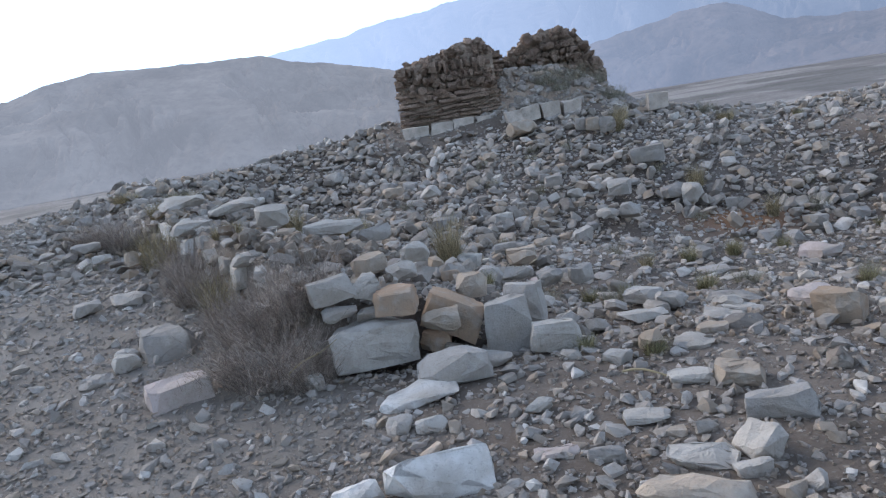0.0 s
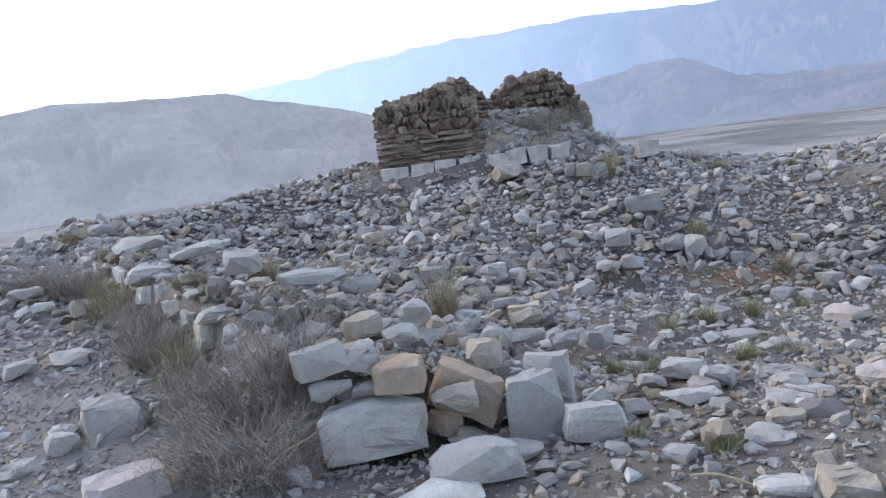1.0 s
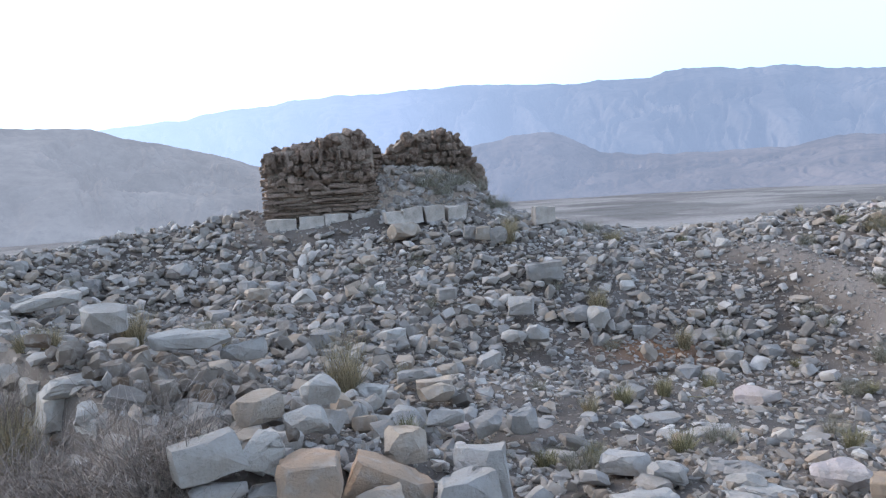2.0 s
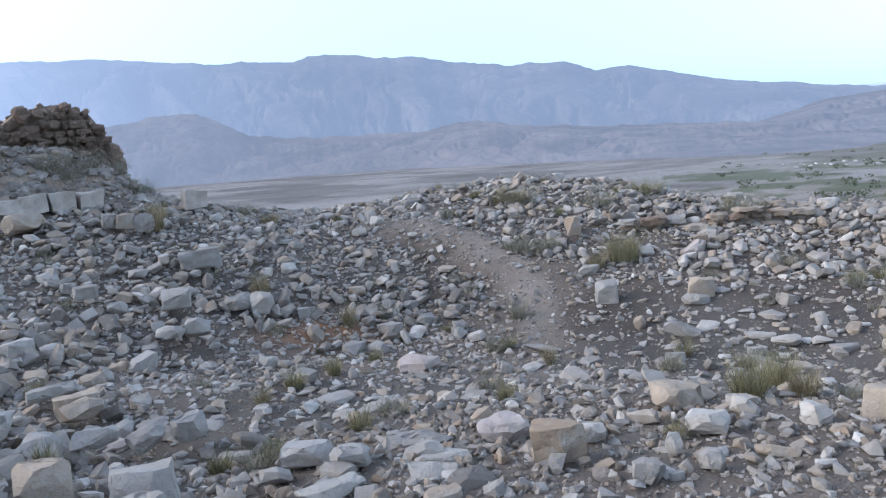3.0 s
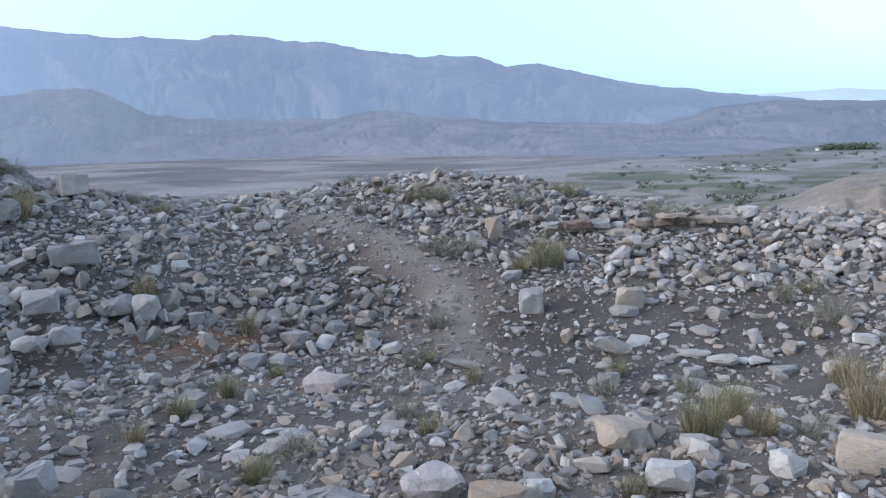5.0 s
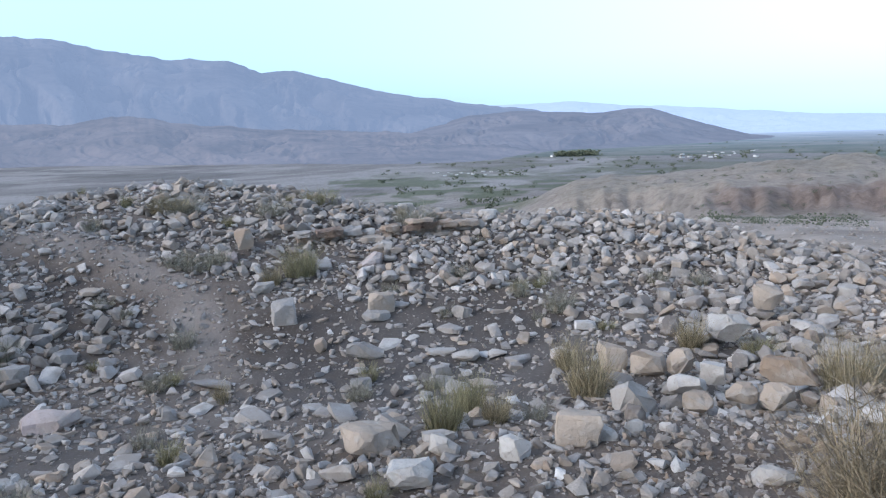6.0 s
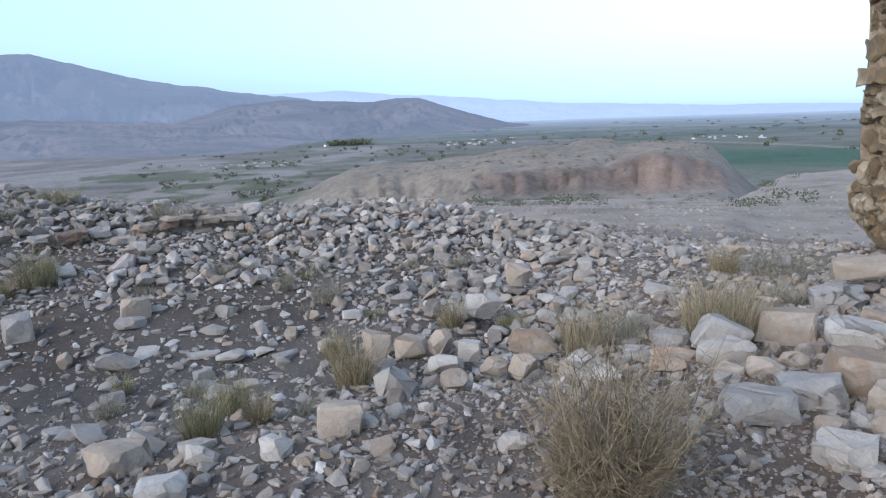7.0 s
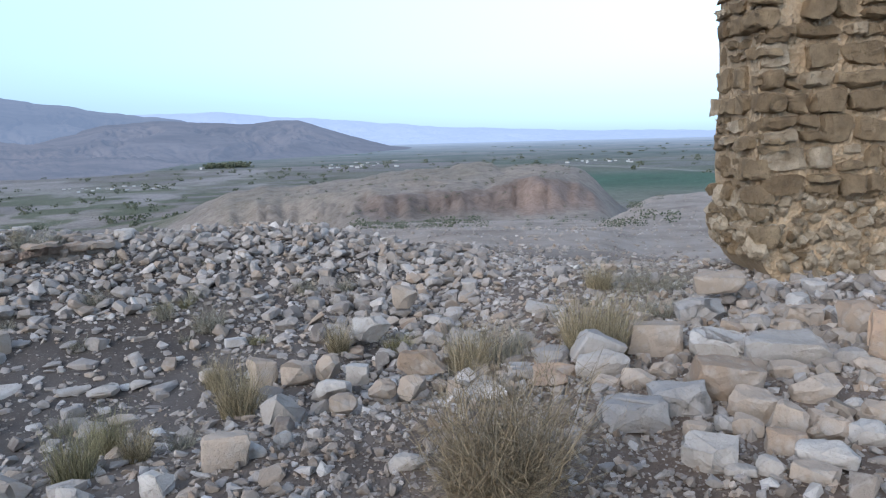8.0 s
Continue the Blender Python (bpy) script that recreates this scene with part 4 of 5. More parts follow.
stone_heap("upper_rubble", "grey limestone rubble lying on the other rubble", ux[:1500], uy[:1500], us[:1500], COARSE, RUBBLE, 37, (0.32, 0.65), tilt=0.5, lift=0.035)
fx, fy, fs = scatter(9000, AREA, 0.08, 0.22, lambda x, y: 0.5 * floor_mask(x, y) * (1 - path_mask(x, y)), 25, 1.0)
stone_heap("floor_slabs", "flat whitish stones lying on the dark earth floor", fx, fy, fs, COARSE, FLOOR_RUBBLE, 35, (0.18, 0.4), 0.25, 0.12)
sx, sy, ss = scatter(80000, AREA, 0.028, 0.085, lambda x, y: 0.8 * mound_mask(x, y) + (0.42 - 0.24 * floor_mask(x, y)) * floor_keep(x, y) * (1 - 0.5 * left_track(x, y)), 23, 0.7)
stone_heap("small_rubble", "small pale stones strewn over the dark earth", sx, sy, ss, MEDIUM, FLOOR_RUBBLE, 33, (0.35, 0.7))


cg = np.random.default_rng(57)
CLOD = stone_material("earth_clod", (0.10, 0.078, 0.062), (0.19, 0.15, 0.12), True, 16)
WALL_CLOD = stone_material("dry_earth_clod", (0.17, 0.135, 0.107), (0.32, 0.265, 0.218), True, 16)
cn = 200
stone_heap("earth_clods", "dark brown earth clods among the terrace stones", -0.95 + cg.normal(0, 0.3, cn), 4.85 + cg.normal(0, 0.26, cn), 0.035 + 0.085 * cg.uniform(0, 1, cn) ** 1.8, COARSE, CLOD, 58, (0.5, 0.9), 0.1, 0.6, 0.06)
cn = 1500
stone_heap("wall_clods", "brown earth clods strewn near the ruined wall", 2.9 + cg.normal(0, 1.0, cn), 1.3 + cg.normal(0, 0.9, cn), 0.012 + 0.05 * cg.uniform(0, 1, cn) ** 2.6, MEDIUM, WALL_CLOD, 59, (0.5, 0.9), 0.2, 0.6)
cn = 600
stone_heap("path_clods", "brown earth clods beside the trodden path", 1.9 + cg.normal(0, 0.55, cn), 3.7 + cg.normal(0, 0.5, cn), 0.015 + 0.05 * cg.uniform(0, 1, cn) ** 2.4, COARSE, WALL_CLOD, 63, (0.5, 0.9), 0.2, 0.6)
WALL_RUBBLE = stone_material("wall_rubble", (0.15, 0.115, 0.086), (0.40, 0.335, 0.275), True, 12)
cn = 1150
stone_heap("wall_rubble", "tan and pale broken stones fallen from the wall", 4.5 + cg.normal(0, 1.0, cn), -0.7 + cg.normal(0, 0.85, cn), 0.025 + 0.085 * cg.uniform(0, 1, cn) ** 2.2, MEDIUM, WALL_RUBBLE, 64, (0.5, 0.9), 0.2, 0.5)


def gravel_field():
    g = np.random.default_rng(41)
    n = 150000
    r, a = 0.1 + 9.3 * g.uniform(0, 1, n) ** 0.75, np.radians(np.where(g.uniform(0, 1, n) < 0.86, g.uniform(-58, 140, n), g.uniform(140, 302, n)))
    x, y = 0.1 + r * np.sin(a), 1.2 + r * np.cos(a)
    keep = g.uniform(0, 1, n) < (0.45 + 0.4 * path_mask(x, y) + 0.35 * left_track(x, y) - 0.25 * floor_mask(x, y) + 0.4 * np.exp(-((x - 3.2) / 2.2) ** 2 - ((y - 0.6) / 1.3) ** 2))
    x, y = x[keep], y[keep]
    stone_heap("gravel", "fine grey and brown gravel on bare earth", x, y, 0.008 + 0.03 * g.uniform(0, 1, len(x)) ** 2.2, FINE, GRAVEL, 34, (0.4, 0.8), 0.3)


gravel_field()


def shelf_stones():
    g = np.random.default_rng(43)
    n = 14000
    r, a = 9 + 110 * g.uniform(0, 1, n) ** 1.5, np.radians(g.uniform(78, 128, n))
    x, y = 0.1 + r * np.sin(a), 1.5 + r * np.cos(a)
    stone_heap("shelf_stones", "grey stones strewn over the bare hillside shelf", x, y, 0.03 + 0.1 * g.uniform(0, 1, n) ** 4, FINE, GRAVEL, 44)


shelf_stones()


# ---------- plants ----------
def tuft_mesh(h, w, kind, seed):
    """Dry blades or twigs: thin tapering strips that rise and arch outwards from a root."""
    g = np.random.default_rng(seed)
    twiggy = kind in "bBd"
    n = {"y": 620, "g": 520, "d": 190, "b": 950, "B": 760}[kind]
    n = int(n * min(2.6, max(0.6, w / 0.2)) if kind not in "bB" else n * min(2.2, max(0.7, w / 0.4)))
    vs, fs, side_v, side_f = [], [], [], []
    segs = 6 if twiggy else 5
    for _ in range(n):
        a = g.uniform(0, 6.283)
        root = np.array([math.cos(a), math.sin(a), 0]) * w * (0.34 if kind == "b" else 0.44 if twiggy else 0.30 + 1.0 * max(0, min(0.2, w - 0.2))) * math.sqrt(g.uniform(0, 1))
        b = a + g.normal(0, 1.1)
        out = np.array([math.cos(b), math.sin(b), 0])
        ln = h * (g.uniform(0.3, 1.0) if twiggy else g.uniform(0.25, 1.05))
        spread = w * 0.5 * (g.uniform(0.2, 1.35) if kind == "B" else g.uniform(0.0, 0.95) if kind == "b" else g.uniform(0.05, 1.0))
        droop = g.uniform(0.0, 0.18) if kind in "yg" else g.uniform(-0.1, 0.25)
        wid = g.uniform(0.0009, 0.002) * (1.3 if twiggy else 1.0) * (1 + 0.8 * max(0, h - 0.2))
        side = np.array([-math.sin(b + 0.8), math.cos(b + 0.8), 0])
        pts = []
        p = root.copy()
        wob = np.cumsum(g.normal(0, {"b": 0.19, "B": 0.24}.get(kind, 0.09) * ln if twiggy else 0.07 * ln, (segs + 1, 3)), 0)
        wob = np.clip(wob, -0.35 * ln, 0.28 * ln)
        for k in range(segs + 1):
            t = k / segs
            q = root + out * spread * t**1.6 + np.array([0, 0, ln * (t - droop * t * t)]) + wob[k] * t
            pts.append(q)
        start = len(vs)
        for k, q in enumerate(pts):
            ww = wid * (1 - 0.8 * k / segs)
            vs.append(q - side * ww)
            vs.append(q + side * ww)
        for k in range(segs):
            i = start + 2 * k
            fs.append((i, i + 1, i + 3, i + 2))
        if twiggy:
            for _ in range(8 if kind in "bB" else 4):
                k = int(g.integers(1, segs))
                c = g.uniform(0, 6.283)
                tip = pts[k] + np.array([math.cos(c), math.sin(c), g.uniform(-0.5, 0.9)]) * ln * g.uniform(0.08, 0.26)
                s = len(side_v)
                side_v.extend([pts[k] - side * wid * 0.6, pts[k] + side * wid * 0.6, tip + side * wid * 0.25, tip - side * wid * 0.25])
                side_f.append((s, s + 1, s + 2, s + 3))
    return np.array(vs), np.array(fs), np.array(side_v), np.array(side_f)


TUFT_LABEL = {"y": ("grass_tuft", "dry straw-yellow grass tuft among stones", "grass"), "g": ("grass_tuft", "green-and-straw grass tuft on stony earth", "grass"),
              "d": ("shrub", "small dry grey-green shrub among rubble", "shrub"), "b": ("thorn_bush", "dry brown twiggy bush on gravelly earth", "shrub"),
              "B": ("dry_bush", "dead grey-brown bush against the low stone wall", "shrub")}
tuft_count = 0


def tuft(x, y, h, w, kind, up=0.0):
    global tuft_count
    tuft_count += 1
    name, label, cat = TUFT_LABEL[kind]
    v, f, v2, f2 = tuft_mesh(h, w, kind, 900 + tuft_count)
    if len(f2):
        ob = new(name)
        tagged(mesh_object("stem_clump", v, f, GRASS[kind], ob), kind="stuff")
        tagged(mesh_object("twig_clump", v2, f2, GRASS[kind], ob), kind="stuff")
    else:
        ob = mesh_object(name, v, f, GRASS[kind])
    ob.location = (x, y, ground_z(x, y) + up - 0.01)
    tagged(ob, label, cat, "dry plants")


tuft(3.14, 17.14, 0.55, 0.44, "g")
tuft(3.57, 17.05, 0.36, 0.47, "y")
tuft(3.74, 17.01, 0.54, 0.78, "d")
tuft(2.38, 9.60, 0.28, 0.21, "y")
tuft(1.94, 17.34, 0.42, 0.64, "d")
tuft(3.86, 10.54, 0.22, 0.31, "d")
tuft(3.93, 9.98, 0.16, 0.26, "y")
tuft(2.78, 7.96, 0.28, 0.22, "y")
tuft(4.32, 16.85, 0.46, 0.68, "d")
tuft(4.74, 16.73, 0.32, 0.39, "d")
tuft(6.63, 8.12, 0.26, 0.56, "d")
tuft(7.14, 7.19, 0.21, 0.41, "d")
tuft(6.13, 6.07, 0.35, 0.35, "g")
tuft(5.71, 7.01, 0.21, 0.37, "d")
tuft(4.56, 6.14, 0.22, 0.21, "d")
tuft(5.81, 6.18, 0.20, 0.23, "y")
tuft(7.93, 5.70, 0.29, 0.45, "d")
tuft(6.74, 4.57, 0.19, 0.23, "d")
tuft(3.25, 7.12, 0.24, 0.18, "y")
tuft(3.72, 7.15, 0.22, 0.19, "d")
tuft(-0.02, 5.55, 0.45, 0.24, "y")
tuft(-1.38, 6.25, 0.27, 0.20, "y")
tuft(-1.04, 6.81, 0.19, 0.42, "y")
tuft(-1.63, 5.35, 0.16, 0.14, "y")
tuft(-1.74, 5.27, 0.12, 0.12, "y")
tuft(-2.98, 7.22, 0.18, 0.20, "y")
tuft(0.22, 4.72, 0.13, 0.10, "g")
tuft(0.43, 6.18, 0.15, 0.10, "y")
tuft(1.91, 5.66, 0.16, 0.18, "g")
tuft(2.43, 6.04, 0.14, 0.16, "y")
tuft(1.08, 4.27, 0.13, 0.13, "g")
tuft(0.85, 4.34, 0.11, 0.14, "g")
tuft(1.60, 4.34, 0.15, 0.17, "g")
tuft(0.91, 3.05, 0.09, 0.14, "g")
tuft(0.63, 3.25, 0.10, 0.10, "g")
tuft(2.47, 9.83, 0.31, 0.23, "y")
tuft(-3.96, 8.78, 0.13, 0.33, "y")
tuft(-3.30, 8.85, 0.17, 0.40, "y")
tuft(2.37, 5.92, 0.17, 0.13, "g")
tuft(2.63, 4.33, 0.15, 0.15, "g")
tuft(4.44, 4.28, 0.17, 0.17, "g")
tuft(3.32, 3.16, 0.29, 0.25, "g")
tuft(3.48, 2.94, 0.17, 0.19, "y")
tuft(2.44, 3.04, 0.11, 0.12, "g")
tuft(0.22, 4.52, 0.15, 0.09, "g")
tuft(5.60, 7.16, 0.22, 0.32, "d")
tuft(5.82, 6.86, 0.20, 0.26, "d")
tuft(5.79, 8.61, 0.19, 0.26, "d")
tuft(6.58, 8.23, 0.20, 0.45, "y")
tuft(7.94, 7.06, 0.23, 0.44, "g")
tuft(4.19, 2.64, 0.34, 0.27, "y")
tuft(4.87, 2.96, 0.23, 0.20, "y")
tuft(5.55, 2.22, 0.27, 0.22, "y")
tuft(4.71, 1.29, 0.38, 0.29, "y")
tuft(4.87, 1.03, 0.29, 0.32, "d")
tuft(4.57, 0.49, 0.45, 0.40, "y")
tuft(6.67, -0.04, 0.25, 0.28, "y")
tuft(3.72, 3.19, 0.25, 0.22, "g")
tuft(6.16, 3.38, 0.22, 0.29, "d")
tuft(6.38, 3.82, 0.18, 0.20, "d")
tuft(7.30, 2.74, 0.18, 0.20, "d")
tuft(7.41, 2.36, 0.16, 0.20, "d")
tuft(6.58, -0.46, 0.26, 0.67, "d")
tuft(5.40, -0.17, 0.18, 0.30, "d")
tuft(5.58, 1.77, 0.15, 0.26, "g")
tuft(2.55, 1.32, 0.54, 0.44, "b")
tuft(-1.02, 3.58, 0.35, 0.64, "B")
tuft(-0.82, 3.40, 0.22, 0.29, "B")
tuft(-0.86, 3.78, 0.36, 0.36, "B")
tuft(-1.14, 3.98, 0.36, 0.40, "B")
tuft(-1.42, 4.28, 0.33, 0.34, "B")
tuft(-1.62, 4.62, 0.34, 0.26, "y")
tuft(-1.86, 4.98, 0.36, 0.40, "B")
tuft(-2.54, 6.11, 0.42, 0.37, "y")
tuft(-2.17, 5.50, 0.32, 0.28, "B")
tuft(-3.17, 6.83, 0.34, 0.37, "B")
tuft(-3.57, 7.08, 0.31, 0.41, "B")

tuft(1.75, 11.35, 0.28, 0.40, "d", 0.3)
tuft(2.15, 11.5, 0.30, 0.55, "d", 0.32)
tuft(2.55, 11.75, 0.26, 0.42, "d", 0.34)
tuft(1.95, 11.2, 0.22, 0.30, "d", 0.2)
tuft(2.75, 11.3, 0.22, 0.40, "d", 0.15)


# small tufts scattered over the bank, the mound and the floor
pg = random.Random(321)
for _ in range(70):
    px, py = pg.uniform(-3.5, 9.6), pg.uniform(2.2, 10.2)
    if math.hypot(px, py - 1.0) > 2.2 and float(path_mask(np.array([px]), np.array([py]))[0]) < 0.3 and py > 3.4 - 0.4 * px:
        tuft(px, py, pg.uniform(0.08, 0.17), pg.uniform(0.09, 0.2), pg.choice("ddgyd"))


def stick(x, y, length, rz, lift, rise):
    """A dead bleached branch, tapered and crooked."""
    g = random.Random(int(x * 100 + y * 10))
    bm = bmesh.new()
    rings = []
    for k in range(8):
        t = k / 7
        c = Vector((length * (t - 0.5), 0.05 * length * math.sin(4 * t + x), rise * t + 0.03 * length * math.sin(7 * t)))
        r = 0.006 * (1 - 0.75 * t) + g.uniform(0, 0.001)
        rings.append([bm.verts.new(c + Vector((0, r * math.cos(a), r * math.sin(a)))) for a in (0, 1.26, 2.51, 3.77, 5.03)])
    for a, b in zip(rings, rings[1:]):
        for i in range(5):
            bm.faces.new((a[i], a[(i + 1) % 5], b[(i + 1) % 5], b[i]))
    bm.faces.new(rings[0])
    bm.faces.new(rings[-1])
    bmesh.ops.recalc_face_normals(bm, faces=bm.faces[:])
    ob = part("stick", bm, GRASS["y"])
    ob.matrix_world = pose(x, y, ground_z(x, y) + lift, 0, 0, rz)
    tagged(ob, "bleached dead branch lying on the stones", "stick")


stick(2.55, 5.75, 0.26, -20, 0.03, 0.03)
stick(-0.75, 3.35, 0.28, 25, 0.12, 0.1)
stick(0.85, 2.75, 0.35, -35, 0.02, 0.02)


# ---------- masonry ----------
def block_mesh(seed, w, d, h, worn=0.018):
    """A hewn block with chipped edges; x along the wall, y into it."""
    g = random.Random(seed)
    bm = bmesh.new()
    bmesh.ops.create_cube(bm, size=1)
    for v in bm.verts:
        v.co = Vector((v.co.x * w, v.co.y * d, v.co.z * h)) + Vector((g.uniform(-1, 1) * w * 0.09, g.uniform(-1, 1) * d * 0.10, g.uniform(-1, 1) * h * 0.12))
    bmesh.ops.subdivide_edges(bm, edges=bm.edges[:], cuts=4, use_grid_fill=True)
    bm.normal_update()
    off = Vector((g.uniform(0, 99), g.uniform(0, 99), g.uniform(0, 99)))
    for v in bm.verts:
        corner = sum(abs(c) > 0.42 * s for c, s in zip(v.co, (w, d, h)))
        v.co -= v.normal * worn * (0.4, 0.4, 0.9, 1.7)[corner]
        v.co += Vector(noise.noise_vector(v.co * 8 + off)) * worn * 1.2 + Vector(noise.noise_vector(v.co * 26 + off)) * worn * 0.5
    bmesh.ops.triangulate(bm, faces=bm.faces[:])
    me = bpy.data.meshes.new("stone_block")
    bm.to_mesh(me)
    bm.free()
    return me


def lay_courses(parent, origin, yaw, z0, z1, left, right, top, course, width, depth, materials, seed, name="stone", gaps=0.0, jut=0.05, worn=0.018, joint=0.022, split=0.0):
    """Courses of blocks on a face: left(z) and right(z) bound it, top(u) is its broken upper edge."""
    g = random.Random(seed)
    z = z0
    turn = pose(*origin, 0, 0, yaw)
    k = 0
    while z < z1:
        ch = g.uniform(*course)
        u, end = left(z) + g.uniform(-0.03, 0.03), right(z)
        while u < end - 0.05:
            w = min(g.uniform(*width), end - u + 0.04)
            if z + ch * 0.6 < top(u + w / 2) and w > 0.05 and g.random() >= gaps:
                # now and then two thin stones make up the height of a course
                tiers = 2 if ch > 0.16 and g.random() < split else 1
                for tier in range(tiers):
                    k += 1
                    dd = g.uniform(*depth)
                    tall = ch / tiers * g.uniform(0.86, 1.04)
                    me = block_mesh(seed * 1000 + k, w - g.uniform(0.004, joint), dd, tall - joint * 0.4, worn)
                    me.materials.append(g.choice(materials))
                    ob = new(name, me)
                    ob.parent = parent
                    ob.matrix_basis = turn @ pose(u + w / 2, dd / 2 - g.uniform(0, jut), z + ch * tier / tiers + tall / 2, g.uniform(-1.5, 1.5), g.uniform(-2, 2), g.uniform(-3, 3))
            u += w
        z += ch


def rough_core(name, parent, origin, yaw, u0, u1, z0, top, depth, material, seed, foot=None, cell=0.07, rough=0.07):
    """The wall's core: a solid lump with a rough skin, from u0 to u1 along the wall."""
    nu = max(3, int((u1 - u0) / cell))
    nz = 26
    us = np.linspace(u0, u1, nu + 1)
    turn = pose(*origin, 0, 0, yaw)
    verts, faces = [], []
    for side, yy in ((0, 0.06), (1, depth)):
        for u in us:
            zt = top(u)
            zb = foot(u) if foot else z0
            for k in range(nz + 1):
                z = zb + (zt - zb) * k / nz
                o = rough * (float(fbm(np.array([u * 5.0]), np.array([z * 5.0]), 4, seed + side)[0]) - 0.5) * 2
                verts.append(turn @ Vector((u, yy + (o if side == 0 else -o), z)))
    m = nz + 1
    half = (nu + 1) * m
    for i in range(nu):
        for k in range(nz):
            a = i * m + k
            faces.append((a, a + m, a + m + 1, a + 1))
            faces.append((half + a, half + a + 1, half + a + m + 1, half + a + m))
        faces.append((i * m + nz, (i + 1) * m + nz, half + (i + 1) * m + nz, half + i * m + nz))
        faces.append((i * m, half + i * m, half + (i + 1) * m, (i + 1) * m))
    for k in range(nz):
        faces.append((k, k + 1, half + k + 1, half + k))
        b = nu * m + k
        faces.append((b, half + b, half + b + 1, b + 1))
    return mesh_object(name, np.array([v[:] for v in verts]), np.array(faces), material, parent)


def wobble(u, seed, amp):
    return amp * (float(fbm(np.array([u * 3.0]), np.array([0.5]), 4, seed)[0]) - 0.5) * 2


# the tall wall beside the camera's last stand: coursed blocks above, bare core below, undercut at the foot
def tall_wall():
    wall = new("ruined_wall")
    tagged(wall, "tall ruined wall of brown squared stone in earth mortar", "wall")
    org, yaw = (6.45, 0.0, 0.0), -90.0

    def edge(z):
        return float(np.interp(z, [-0.2, 0.0, 0.2, 0.45, 0.6, 0.95, 1.4, 1.65, 2.1, 2.4, 3.6], [1.9, 1.75, 1.6, 1.45, 1.4, 1.38, 1.34, 1.36, 1.38, 1.42, 1.5]))

    def foot(u):
        return float(np.interp(u, [1.3, 1.4, 1.5, 1.6, 1.8, 2.3, 4.5], [0.5, 0.36, 0.2, 0.08, 0.0, -0.06, 0.0])) - 0.02

    rough_core("core", wall, org, yaw, 1.38, 4.4, 0, lambda u: 3.5 + wobble(u, 3, 0.15), 0.95, MORTAR, 5, foot, 0.06, 0.07)
    lay_courses(wall, org, yaw, 0.82, 3.5, edge, lambda z: 4.4, lambda u: 3.6 + wobble(u, 3, 0.15), (0.15, 0.27), (0.15, 0.46), (0.24, 0.36), [MASONRY] * 6 + [MASONRY_PALE], 61, "stone", 0.03, 0.09, 0.03, 0.045, 0.22)
    lay_courses(wall, (7.36, -1.36, 0), 180, 0.35, 3.4, lambda z: 0.0, lambda z: 0.93, lambda u: 3.4 + wobble(u, 9, 0.2), (0.14, 0.26), (0.16, 0.36), (0.2, 0.3), [MASONRY] * 3 + [MASONRY_PALE], 62, "stone", 0.03, 0.12, 0.036, 0.04, 0.25)
    g = random.Random(8)
    shared = []
    for k in range(10):
        me = bpy.data.meshes.new("rubble_stone")
        bm = weathered("r", 0.16, 0.12, 0.11, 7000 + k)
        bm.to_mesh(me)
        bm.free()
        me.materials.append(MASONRY if k % 5 == 0 else MASONRY_PALE)
        shared.append(me)
    # rubble stones bedded in the mortar of the bare lower core
    for _ in range(520):
        u, z = g.uniform(1.05, 3.6), g.uniform(0.0, 0.95)
        if z < foot(u) + 0.04 or u < edge(z) + 0.02:
            continue
        ob = new("rubble_stone", g.choice(shared))
        ob.parent = wall
        s = g.uniform(0.3, 1.0) ** 1.3
        ob.matrix_basis = pose(*org, 0, 0, yaw) @ pose(u, 0.07 + g.uniform(-0.03, 0.03), z, g.uniform(0, 360), g.uniform(-40, 40), g.uniform(0, 360)) @ Matrix.Diagonal((s, s, s, 1))
    for _ in range(150):
        v, z = g.uniform(0.0, 0.95), g.uniform(0.3, 0.85)
        ob = new("rubble_stone", g.choice(shared))
        ob.parent = wall
        s = g.uniform(0.5, 1.4)
        ob.matrix_basis = pose(6.47 + v, -1.40 + g.uniform(-0.05, 0.05) - 0.25 * max(0, 0.45 - z), z, g.uniform(0, 360), g.uniform(-40, 40), g.uniform(0, 360)) @ Matrix.Diagonal((s, s, s, 1))
    # stones under the overhang that carry the wall
    for k, (u, w) in enumerate(((1.9, 0.5), (2.6, 0.7), (3.4, 0.7), (4.1, 0.6))):
        me = block_mesh(8100 + k, w, 0.6, 0.42, 0.03)
        me.materials.append(MASONRY)
        ob = new("footing_stone", me)
        ob.parent = wall
        ob.matrix_basis = pose(*org, 0, 0, yaw) @ pose(u, 0.62, -0.14)


tall_wall()


